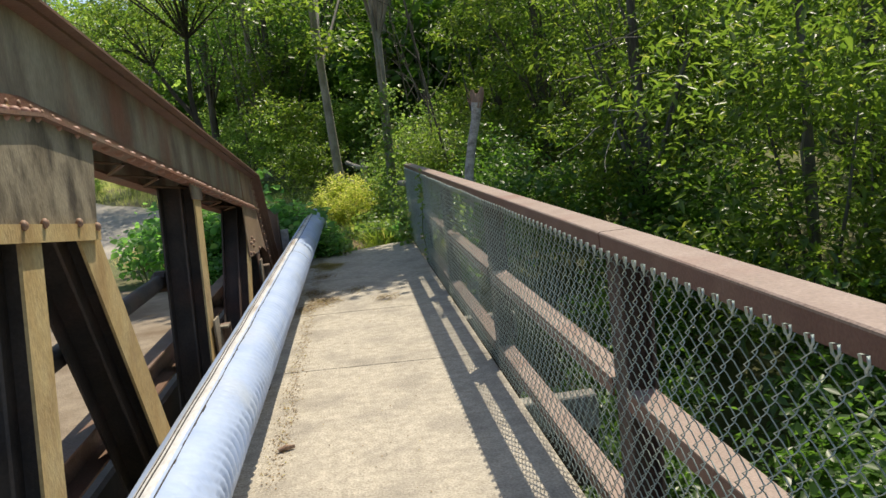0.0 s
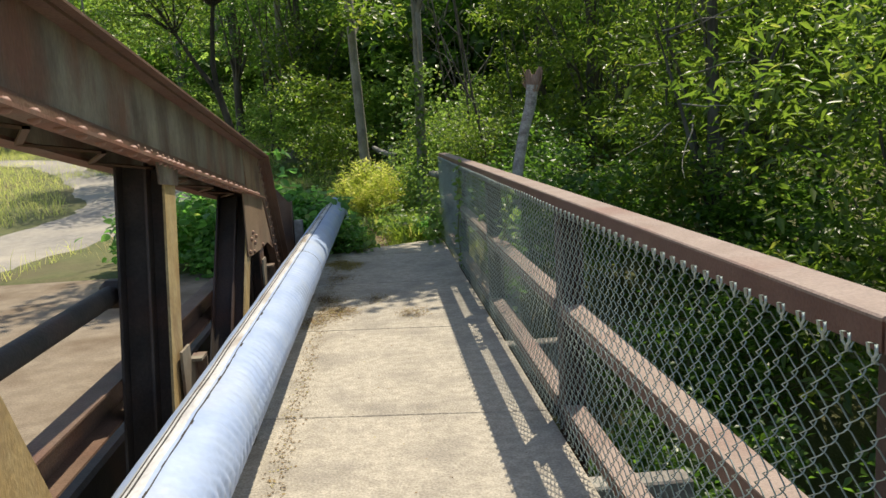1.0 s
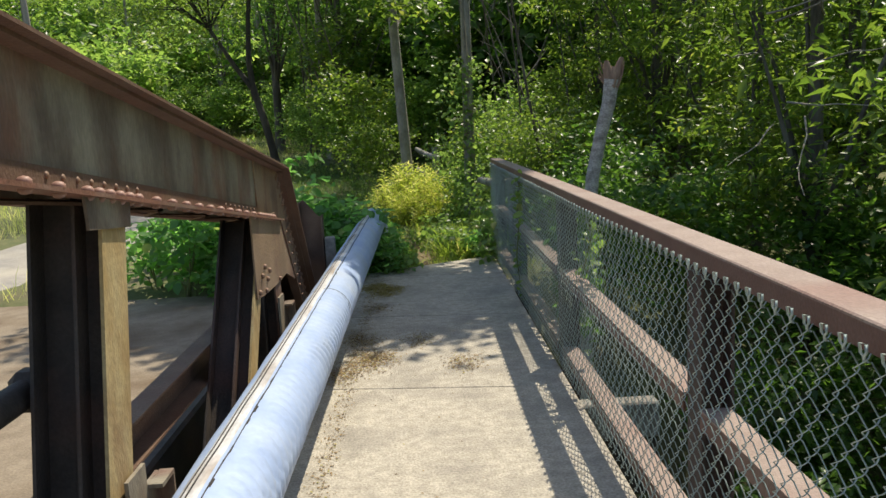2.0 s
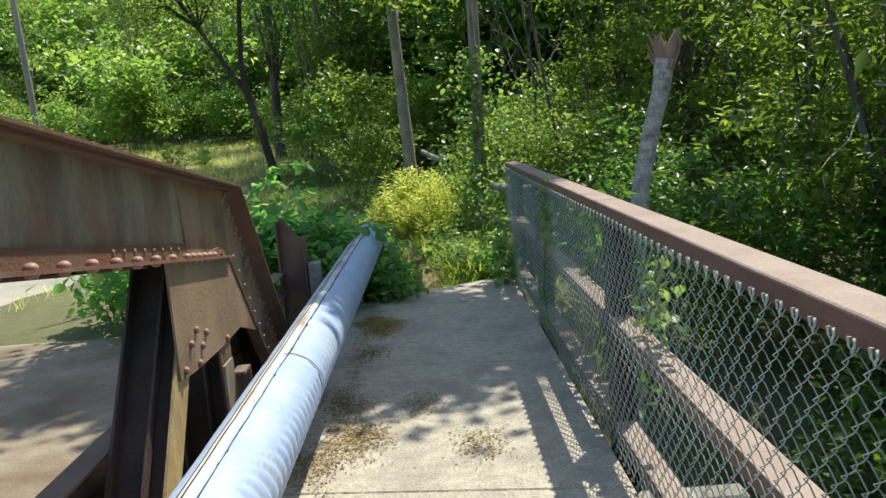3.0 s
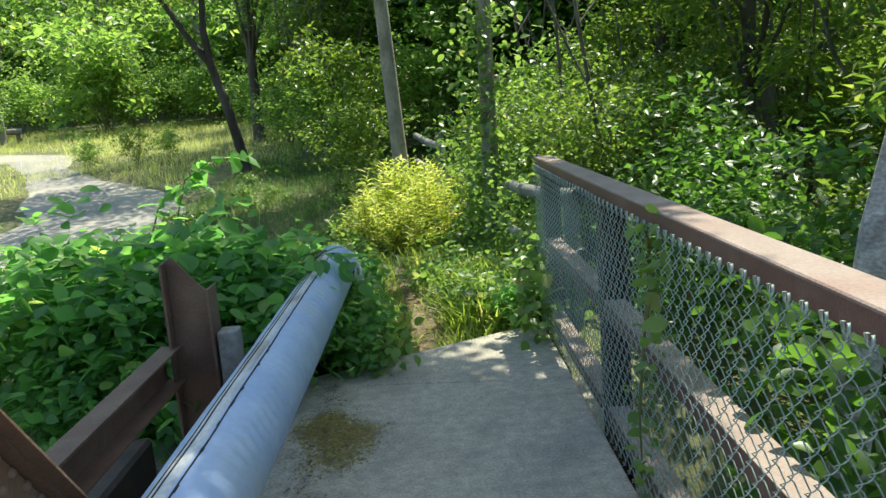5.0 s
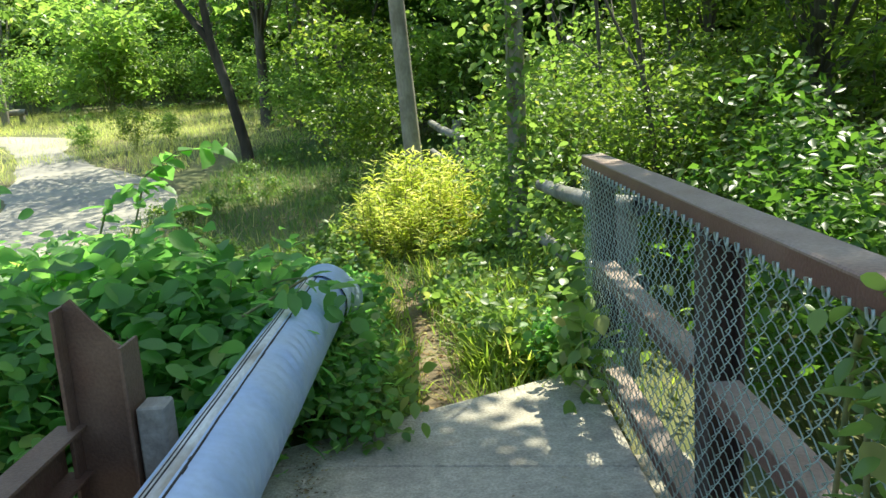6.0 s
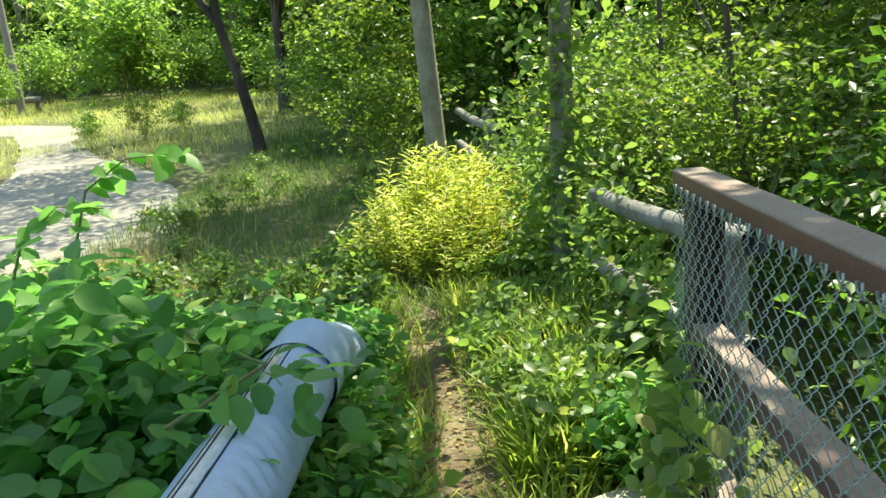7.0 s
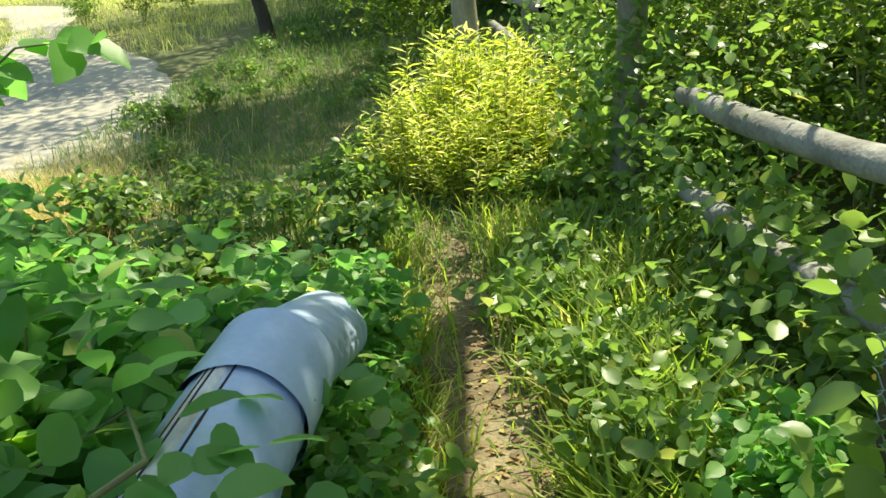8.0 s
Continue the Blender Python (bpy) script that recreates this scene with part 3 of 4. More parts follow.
member("post", (2.2, -1.0), (2.8, 1.9), 0.17, OCHRE, "ochre-stained flange, paler in colour for the sun on it")
member("post", (5.06, -1.0), (5.6, 1.51), 0.2, OCHRE, "ochre-stained flange, paler in colour for the sun on it")
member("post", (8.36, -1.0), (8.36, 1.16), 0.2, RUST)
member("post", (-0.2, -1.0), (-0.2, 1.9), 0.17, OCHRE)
member("diagonal", (4.63, -1.0), (3.09, 1.75), 0.2, OCHRE, "ochre-stained flange, paler in colour for the sun on it")
member("diagonal", (6.45, -1.0), (7.98, 1.15), 0.17, OCHRE, "ochre-stained flange, paler in colour for the sun on it")
part("gusset_plate", plate([(2.2, 1.88), (2.9, 1.88), (3.48, 1.795), (3.34, 1.405), (2.2, 1.525)], XF - 0.038, XF - 0.028), GUSSET, truss, "grey gusset plate with a rusty lower edge")
part("gusset_band", plate([(2.2, 1.575), (3.362, 1.462), (3.342, 1.398), (2.2, 1.518)], XF - 0.027, XF - 0.015), OCHRE, truss)
part("gusset_plate", plate([(7.62, 1.245), (8.55, 1.092), (9.02, 0.58), (8.66, 0.69), (8.3, 0.685), (7.84, 0.70), (7.62, 0.72)], XF - 0.038, XF - 0.028), WARMPLATE, truss, "warm brown stained gusset plate")
part("gusset_plate", plate([(5.35, 1.55), (5.72, 1.50), (5.70, 1.40), (5.36, 1.43)], XF - 0.038, XF - 0.028), WEB, truss)
part("bottom_chord", box((XB, -6, -1.25), (XW, 10.2, -0.95), 0.01), DARKSTEEL, truss)
for y in (2.62, 5.52, 8.36):
    bm = plate([(y - 0.14, -0.9), (y - 0.14, 0.60), (y + 0.02, 0.60), (y + 0.02, 0.52), (y + 0.14, 0.52), (y + 0.14, -0.9)], XF - 0.026, XF - 0.012)
    box((XF - 0.011, y + 0.02, 0.505), (XF + 0.04, y + 0.15, 0.52), 0, bm)
    box((XF - 0.011, y + 0.138, 0.0), (XF + 0.04, y + 0.15, 0.504), 0, bm)
    part("bracket", bm, WEB, truss, "stepped grey outrigger bracket")
    solid("floor_beam", box((-8, y - 0.1, -1.0), (1.55, y + 0.1, -0.56), 0.01), DARKSTEEL, "dark steel floor beam under the bridge", "beam", group="floor beams")
    solid("timber_sleeper", box((0.88, y - 0.13, -0.56), (1.56, y + 0.02, -0.30), 0.012), OLDWOOD, "pale weathered timber end under the footway", "timber", group="sleepers")

rv = bmesh.new()
bmesh.ops.create_uvsphere(rv, u_segments=8, v_segments=5, radius=0.0225)
for v in rv.verts:
    v.co.z *= 0.75
RIVET = bpy.data.meshes.new("rivet")
rv.to_mesh(RIVET)
rv.free()
RIVET.materials.append(RIVETPAINT)
for p in RIVET.polygons:
    p.use_smooth = True


RUSTED = RIVET.copy()
RUSTED.transform(Matrix.Scale(0.82, 4))
RUSTED.materials[0] = RIVETRUST
SMALL = RUSTED.copy()
SMALL.transform(Matrix.Diagonal((0.62, 0.62, 0.5, 1)))


def rivet(x, y, z, side=False, data=RIVET):
    ob = part("rivet", data, None, truss)
    ob.location = (x, y, z)
    if side:
        ob.rotation_euler = (0, radians(90), 0)


y = 2.2
while y < 8.45:
    rivet(XF - 0.026, y, slope(y) + 0.008)
    rivet(XF - 0.035, y + 0.02, slope(y) - 0.010)
    y += 0.085 if (2.2 < y < 2.9 or 5.3 < y < 5.75 or 7.7 < y < 8.3) else 0.19
for i in range(46):
    y = 2.4 + i * 0.14
    z = TOP[1][1] - 0.1432 * max(0, y - 2.95) + 0.013
    rivet(XF - 0.01, y, z, False, RUSTED)
for i in range(19):
    s = i / 18
    for off in (0.05, 0.115):
        rivet(XW + 0.016, 8.81 + 1.06 * s - off * 0.85, 1.42 - 1.22 * s - off * 0.35, True, RUSTED)
for yy, zz in ((7.88, 0.874), (8.02, 0.827), (7.79, 0.832), (7.945, 0.784), (7.88, 0.721), (7.68, 0.748), (8.36, 0.708), (2.61, 1.53), (2.78, 1.52), (3.11, 1.49), (3.31, 1.455), (2.4, 1.55)):
    rivet(XF - 0.022 if yy > 5 else XF - 0.012, yy, zz, True, RUSTED)

for i in range(8):
    rivet(XF - 0.012, 8.62 + 0.083 * i, 1.085 - 0.095 * i, True, SMALL)
for y0 in (2.48, 5.2, 7.2):
    for i in range(8):
        y = y0 + 0.1 * i
        rivet(XW + 0.016, y, slope(y) + 0.045, True, SMALL)

# ---- road rails behind the truss, end post ----
rail = thing("guard_rail", "dark weathered steel guard rail along the road deck", "guard rail")
part("tube", mesh_np("tube", *tube_np([(-1.375, -4, 0.89), (-1.375, 5.56, 0.89)], [0.05, 0.05], 12), DARKSTEEL, True), DARKSTEEL, rail)
part("tube_clamp", box((-1.43, 5.46, 0.82), (-1.302, 5.58, 0.96), 0.03), DARKSTEEL, rail)
part("channel", beam([(-1.42, 0.31), (-1.42, 0.51), (-1.31, 0.51), (-1.31, 0.498), (-1.408, 0.498), (-1.408, 0.322), (-1.31, 0.322), (-1.31, 0.31)], -4, 11.44), RUST, rail, "rust-brown channel with lit top flange")

end = thing("end_post", "rust-brown steel rail post with a slanted cut top", "post")
bm = bmesh.new()
vs = [bm.verts.new(p) for p in ((-1.34, 11.45, -0.3), (-1.13, 11.45, -0.3), (-1.13, 11.45, 0.79), (-1.17, 11.45, 0.82), (-1.31, 11.45, 0.99), (-1.34, 11.45, 0.97))]
f = bm.faces.new(vs)
g = bmesh.ops.extrude_face_region(bm, geom=[f])
for v in g["geom"]:
    if isinstance(v, bmesh.types.BMVert):
        v.co.y += 0.014
bmesh.ops.recalc_face_normals(bm, faces=bm.faces[:])
part("web", bm, RUST, end)
part("flange", box((-1.129, 11.38, -0.3), (-1.115, 11.54, 0.815), 0.002), RUST, end)
part("flange", box((-1.356, 11.38, -0.3), (-1.341, 11.54, 0.965), 0.002), RUST, end)
solid("timber_block", box((-1.105, 11.40, -0.2), (-1.0, 11.52, 0.575), 0.008), OLDWOOD, "short weathered grey timber post", "wooden post")


# ---- trees ----
def tree(name, label, height, radius, crowns, leaf_mat, bark, leaf=0.12, shape=RHOMB, seed=1, lean=(0, 0), bare=0.0, limbs=6, small=0.3, each=26, spread=0.5, group=""):
    """A trunk with limbs and a crown of many leaves in clumps. crowns: centre, radii and number of clumps."""
    rng = np.random.default_rng(seed)
    e = thing(name, label, "tree", group=group)
    n = 10
    path = []
    for i in range(n + 1):
        s = i / n
        path.append((lean[0] * s + 0.12 * math.sin(3 * s + seed) * s * radius * 8, lean[1] * s + 0.1 * math.cos(4 * s + seed) * s * radius * 8, height * s - 0.3 * (1 - s)))
    rad = [radius * (1.35 if i == 0 else 1.0) * (1 - 0.75 * i / n) for i in range(n + 1)]
    pieces = [tube_np(path, rad, 9)]
    pts = []
    for c, r, count in crowns:
        p, cs = clumps(rng, c, r, count, each, small)
        pts.append(p)
        for k in range(limbs if c[2] > bare else 0):
            tip = cs[k % len(cs)]
            s = min(0.95, max(0.25, (tip[2] - 0.3 * height) / height))
            j = s * n
            b = np.array(path[int(j)])
            mid = (b + tip) / 2 + np.array((0, 0, 0.12 * np.linalg.norm(tip - b))) + rng.normal(0, 0.15, 3)
            rr = rad[int(j)] * 0.45
            pieces.append(tube_np([b, mid, tip], [rr, rr * 0.6, rr * 0.15], 5))
    part("trunk", mesh_np("trunk", *join_np(pieces), bark, True), bark, e)
    at = np.concatenate(pts)
    part("crown", mesh_np("crown", *spray(rng, at, shape, leaf, spread), leaf_mat), leaf_mat, e)
    return e


def place(ob, x, y, turn=0.0, size=1.0, dz=0.0):
    m = Matrix.Translation((x, y, ground_z(x, y) + dz)) @ Matrix.Rotation(turn, 4, "Z") @ Matrix.Scale(size, 4)
    ob.matrix_basis = m
    return ob


def again(ob, x, y, turn=0.0, size=1.0, dz=0.0):
    m = Matrix.Translation((x, y, ground_z(x, y) + dz)) @ Matrix.Rotation(turn, 4, "Z") @ Matrix.Scale(size, 4)
    c = copy_thing(ob, Matrix.Identity(4))
    c.matrix_basis = m
    return c


rnd = random.Random(4)
# tall pale-barked tree whose crown shades the end of the walkway
# crown clumps out of view, positioned so that they shade slab and pipe
place(tree("maple_tree", "tall slim tree with vine-clad lower trunk", 13, 0.105, [((0.7, -1.85, 8.6), (3.4, 1.5, 1.7), 500), ((1.4, -3.05, 8.3), (0.85, 0.65, 0.6), 48), ((0.85, 0.1, 8.0), (0.45, 0.7, 0.35), 14)], LEAF_FOREST, PALEBARK, 0.2, seed=3, lean=(0.3, 0)), 0.78, 16.5)
# first clump is out of view, set far off the trunk to shade the verge
place(tree("maple_tree", "slim tree with smooth pale trunk", 12, 0.115, [((0.6, 4.8, 8.8), (2.1, 2.0, 2.0), 230), ((0.0, -0.9, 3.8), (0.6, 0.5, 0.3), 14), ((-0.8, -0.7, 4.7), (0.8, 0.6, 0.35), 20)], LEAF_BRIGHT, PALEBARK, 0.15, seed=5, lean=(-0.5, 0.2), bare=6.0), -0.22, 18.06)


def forked_tree():
    """A dark leaning trunk that forks low, with a wide crown over the verge and the road."""
    rng = np.random.default_rng(8)
    e = thing("leaning_tree", "dark slender forked tree leaning over the grass verge", "tree")
    fork = np.array((-0.55, 0.0, 2.45))
    pieces = [tube_np([(0, 0, -0.4), (-0.08, 0, 0.4), (-0.3, 0, 1.5), tuple(fork)], [0.15, 0.115, 0.1, 0.095], 10),
              tube_np([tuple(fork), (-1.0, 0, 3.1), (-1.6, 0.1, 4.1), (-2.4, 0, 5.6)], [0.08, 0.065, 0.05, 0.02], 8),
              tube_np([tuple(fork), (-0.62, 0, 3.2), (-0.55, 0.1, 4.4), (-0.2, 0, 6.8)], [0.085, 0.075, 0.06, 0.02], 8)]
    pts = []
    # last clump is out of view, added to shade the road
    for c, r, count in (((-2.2, 0.2, 5.2), (2.4, 2.0, 1.7), 210), ((0.6, 0.2, 6.6), (2.2, 2.2, 1.6), 160), ((-0.6, -2.4, 7.2), (3.4, 1.9, 1.3), 150)):
        p, cs = clumps(rng, c, r, count, 24, 0.28)
        pts.append(p)
        for tip in cs[:9]:
            b = np.array((-1.6, 0.1, 4.1)) if c[0] < -2 else np.array((-0.5, 0.1, 4.8))
            pieces.append(tube_np([b, (b + tip) / 2 + np.array((0, 0, 0.25)), tip], [0.035, 0.022, 0.006], 5))
    part("trunk", mesh_np("trunk", *join_np(pieces), DARKBARK, True), DARKBARK, e)
    part("crown", mesh_np("crown", *spray(rng, np.concatenate(pts), RHOMB, 0.13), LEAF_BRIGHT), LEAF_BRIGHT, e)
    return e


place(forked_tree(), -3.88, 25.0)

# woodland prototypes, each repeated
oak = place(tree("woodland_tree", "tall dark-trunked broadleaf tree in the wood", 14, 0.17, [((0, 0, 9), (3.0, 3.0, 3.6), 120), ((0.8, -0.8, 5.0), (2.2, 2.2, 1.8), 110)], LEAF_FOREST, BARK, 0.17, seed=11, lean=(0.3, 0.2), small=0.36, group="woodland trees"), 4.8, 27.5, 0.3)
ash = place(tree("woodland_tree", "tall light green broadleaf tree in the wood", 12, 0.13, [((0, 0, 7.5), (2.6, 2.6, 3.4), 120), ((-0.6, -0.9, 3.6), (1.9, 1.9, 1.5), 100)], LEAF_BRIGHT, PALEBARK, 0.15, seed=12, lean=(-0.4, 0.1), small=0.34, group="woodland trees"), -3.0, 30, 1.0)
for x, y, k, s in ((6.2, 21.5, 0, 1.0), (9.5, 24, 1, 1.1), (1.6, 27.5, 1, 1.0), (-2.4, 29.5, 0, 0.9), (-5.2, 33, 0, 1.0), (-11, 49, 1, 1.1), (-16.5, 51, 1, 1.0), (-23, 52, 1, 1.0), (-30, 50, 1, 1.1),
                   (13, 18.5, 0, 1.0), (12, 13.0, 1, 1.0), (15.5, 10, 0, 1.1), (5, 30, 0, 1.1), (0, 33, 0, 1.1), (-5, 41, 1, 1.1), (10, 31, 0, 1.1), (17, 25, 1, 1.2), (8.6, 16.5, 0, 0.9), (20, 16, 0, 1.1), (-8.0, 46, 1, 1.0), (-36, 54, 1, 1.2), (3, 37, 1, 1.2), (-20, 58, 1, 1.2),
                   (16, 3.5, 1, 1.0), (14, -3, 0, 1.0), (-20, 20, 0, 1.0), (-24, 10, 1, 1.0)):
    again(ash if k else oak, x, y, rnd.uniform(0, 6.28), s)

# trees close beyond the fence
nearA = place(tree("riverside_tree", "leafy young tree on the bank beside the walkway", 7.5, 0.09, [((0, 0, 4.6), (2.0, 2.0, 2.0), 105), ((-0.3, -0.3, 2.6), (1.7, 1.7, 1.3), 90)], LEAF_BRIGHT, BARK, 0.165, ASH, seed=21, small=0.2, each=30, group="riverside trees"), 5.2, 8.6, 0.5)
nearB = place(tree("riverside_tree", "dark leafy tree on the bank beside the walkway", 9, 0.11, [((0, 0, 5.4), (2.1, 2.1, 2.3), 110), ((0.4, -0.2, 2.6), (1.8, 1.8, 1.4), 90)], LEAF_BRIGHT, BARK, 0.155, ASH, seed=22, small=0.22, each=30, group="riverside trees"), 4.5, 12.0, 1.5)
for x, y, k, s in ((7.6, 11.0, 1, 1.1), (7.2, 6.6, 0, 1.05), (9.5, 8.6, 1, 1.2), (5.3, 15.4, 0, 0.95), (6.4, 14.6, 1, 1.05), (3.9, 20.2, 0, 0.9), (4.6, 18.3, 1, 1.0), (9.4, 3.0, 1, 1.1), (6.6, 2.6, 0, 0.9), (10.5, 13.5, 0, 1.1)):
    again(nearB if k else nearA, x, y, rnd.uniform(0, 6.28), s)


# ---- shrubs ----
def shrub(name, label, height, width, count, leaf, shape, mat, seed, stems=7, each=20, small=0.13, group="", category="shrub", spread=0.6):
    rng = np.random.default_rng(seed)
    e = thing(name, label, category, group=group)
    p, cs = clumps(rng, (0, 0, height * 0.52), (width / 2, width / 2, height * 0.5), count, each, small, 0.2)
    p = p[p[:, 2] > 0.02]
    part("foliage", mesh_np("foliage", *spray(rng, p, shape, leaf, spread), mat, shape is OVAL), mat, e)
    pieces = [tube_np([(rng.normal(0, 0.05), rng.normal(0, 0.05), -0.1), (c[0] * 0.5, c[1] * 0.5, c[2] * 0.6), tuple(c)], [0.012, 0.009, 0.003], 5) for c in cs[:stems]]
    part("stalk", mesh_np("stalk", *join_np(pieces), STEM, True), STEM, e)["kind"] = "stuff"
    return e


under = place(shrub("woodland_shrub", "dense dark green undergrowth shrub", 2.6, 2.6, 140, 0.115, RHOMB, LEAF_BRIGHT, 31, group="undergrowth"), 2.6, 22)
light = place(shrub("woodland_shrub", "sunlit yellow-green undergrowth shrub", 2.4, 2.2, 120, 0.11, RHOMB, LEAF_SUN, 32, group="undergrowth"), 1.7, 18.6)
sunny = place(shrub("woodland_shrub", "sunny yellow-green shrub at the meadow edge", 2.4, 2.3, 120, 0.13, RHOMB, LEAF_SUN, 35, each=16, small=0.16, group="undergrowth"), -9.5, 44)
for x, y, k, s in ((-7.6, 28.6, 0, 0.5), (-8.6, 28.0, 1, 0.42), (-6.9, 29.2, 1, 0.45), (-17.2, 39.5, 1, 0.9), (-19, 40.5, 1, 1.0), (-4.0, 31.2, 1, 0.9), (-2.9, 30.0, 1, 0.8), (-5.6, 34.6, 1, 1.1), (-1.4, 27.4, 0, 0.8)):
    again(sunny if k else under, x, y, rnd.uniform(0, 6.28), s)
hedge = place(shrub("woodland_shrub", "fine-leaved light green shrub behind the log fence", 2.6, 1.7, 150, 0.066, RHOMB, LEAF_BRIGHT, 37, each=20, small=0.12, group="undergrowth"), 1.75, 15.2)
for x, y, s in ((1.6, 16.4, 0.9), (1.8, 17.6, 0.9), (2.5, 16.2, 1.0)):
    again(hedge, x, y, rnd.uniform(0, 6.28), s)
# Darker leaf on these shrubs, the bank's shade put into their colour.
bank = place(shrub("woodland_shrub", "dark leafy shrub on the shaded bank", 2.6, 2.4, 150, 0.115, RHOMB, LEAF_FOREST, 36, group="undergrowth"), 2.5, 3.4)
for x, y, s in ((2.3, 0.6, 0.8), (2.1, 2.3, 0.75), (3.2, 5.0, 0.95), (2.2, 6.6, 0.75), (4.4, 6.6, 1.1), (2.3, 8.2, 0.75), (3.9, 1.2, 1.1), (2.6, 14.6, 0.9), (2.8, 11.8, 0.9), (3.3, 9.6, 0.95), (2.7, 7.6, 0.85), (5.0, 10.4, 1.2), (6.0, 12.6, 1.2), (2.2, 13.0, 0.75), (4.2, 11.4, 1.0)):
    again(bank, x, y, rnd.uniform(0, 6.28), s)
for i in range(58):
    # a belt of undergrowth along the wood's edge
    s = i / 57
    x = -34 + 56 * s + rnd.uniform(-1, 1)
    y = 48 - 4 * hinge(s, 0.1, 0.48) - 20 * hinge(s, 0.49, 0.62) - 8 * hinge(s, 0.75, 1.0) + rnd.uniform(-1.5, 2.5)
    if -2.5 < x < 1.2:
        y = rnd.uniform(24.5, 28)
    again((sunny if x < -3 else light) if rnd.random() < (0.75 if x < -3 else 0.45) else under, x, y, rnd.uniform(0, 6.28), rnd.uniform(0.8, 1.5))
for x, y, k, s in ((2.3, 16.8, 0, 0.85), (3.3, 17.6, 0, 1.0), (3.6, 13.2, 0, 0.9), (3.8, 3.4, 0, 1.1),
                   (5.2, 4.6, 0, 1.2), (6.2, 8.0, 0, 1.3), (5.2, 16.4, 0, 1.2), (7.4, 17.8, 0, 1.3), (1.4, 19.8, 0, 0.8), (2.4, 20.8, 1, 1.1), (-1.2, 21.8, 0, 0.8), (5.4, 2.0, 1, 1.2), (8.2, 10.0, 1, 1.4), 
                   (7.6, 4.6, 0, 1.4), (10, 6.4, 1, 1.6), (11.5, 10.5, 0, 1.6)):
    again(light if k else under, x, y, rnd.uniform(0, 6.28), s)

far = place(shrub("woodland_thicket", "tall distant thicket at the wood's edge", 2.6, 2.4, 130, 0.17, RHOMB, LEAF_FOREST, 33, each=14, small=0.16, group="far thickets"), 8, 28, 0, 2.4)
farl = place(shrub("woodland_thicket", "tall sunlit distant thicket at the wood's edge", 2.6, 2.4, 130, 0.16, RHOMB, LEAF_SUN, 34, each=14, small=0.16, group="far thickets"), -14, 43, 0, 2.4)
for row in range(3):
    for i in range(34):
        s = i / 33
        x = -52 + 84 * s + rnd.uniform(-1.2, 1.2)
        y = 58 - 5 * hinge(s, 0.2, 0.5) - 25 * hinge(s, 0.52, 0.64) - 10 * hinge(s, 0.78, 1.0) + row * 5 + rnd.uniform(-1.5, 1.5)
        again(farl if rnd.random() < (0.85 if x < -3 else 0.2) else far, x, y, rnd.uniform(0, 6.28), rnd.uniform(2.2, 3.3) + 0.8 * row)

# broad-leaved weeds beside the pipe
broad = [place(shrub("broadleaf_weed", "leafy broad-leaved weed growing beside the pipe", h, w, c, 0.118, OVAL, LEAF_BROAD, 41 + i, 6, 10, 0.12, "broad-leaved weeds", "weed", 0.55), x, y)
         for i, (h, w, c, x, y) in enumerate(((1.1, 1.0, 34, -1.55, 12.4), (0.95, 0.9, 28, -2.1, 13.3), (1.05, 1.0, 36, -1.75, 12.2)))]
for i in range(30):
    y = rnd.uniform(11.7, 13.7)
    x = rnd.uniform(-2.7 + 0.25 * (y - 11.7), -1.2)
    again(broad[i % 3], x, y, rnd.uniform(0, 6.28), rnd.uniform(0.6, 0.9) * (1.0 if x > -2.2 else 0.8))

for x, y, s in ((-1.12, 12.1, 0.8), (-1.08, 12.6, 0.95), (-1.15, 13.0, 1.0), (-1.05, 13.5, 0.7), (-1.0, 13.9, 0.55), (-1.3, 12.3, 1.0), (-1.35, 11.75, 0.75), (-0.98, 12.9, 0.8), (-1.5, 12.9, 1.1), (-0.47, 12.35, 0.5), (-0.5, 12.75, 0.58), (-0.5, 13.15, 0.5), (-0.52, 13.6, 0.45), (-0.65, 14.4, 0.5), (-0.75, 14.75, 0.5), (-1.1, 14.6, 0.5), (0.88, 13.3, 0.42), (-1.25, 13.4, 0.75), (-2.1, 12.4, 1.1), (-2.5, 12.8, 1.2), (-2.8, 12.2, 1.1), (-2.3, 13.4, 0.8), (-2.9, 13.3, 0.9), (-3.3, 12.6, 1.0), (-2.0, 13.0, 1.15), (-2.6, 14.1, 0.5), (-1.9, 11.9, 0.9), (-1.02, 11.8, 0.72), (-1.0, 12.3, 0.85), (-1.2, 12.8, 1.15), (-1.7, 12.6, 1.25), (-1.45, 13.2, 1.15), (-2.0, 13.2, 1.2), (-2.4, 13.0, 1.25), (-2.2, 13.8, 0.95), (-1.6, 13.8, 0.85), (-0.58, 13.5, 0.5), (-0.62, 13.9, 0.5), (-0.98, 12.15, 0.95), (-0.98, 12.7, 1.05), (-1.0, 13.3, 1.0), (-0.98, 13.75, 0.8), (-0.62, 14.25, 0.6), (-0.85, 14.1, 0.75), (0.72, 13.2, 0.5), (0.8, 13.35, 0.55), (-2.6, 14.2, 0.95), (-3.0, 14.7, 1.0), (-2.3, 14.7, 0.85), (-3.3, 13.9, 1.05), (-2.9, 15.3, 0.9), (-1.9, 14.5, 0.8), (-3.6, 14.6, 1.0)):
    again(broad[int(y * 10) % 3], x, y, rnd.uniform(0, 6.28), s)

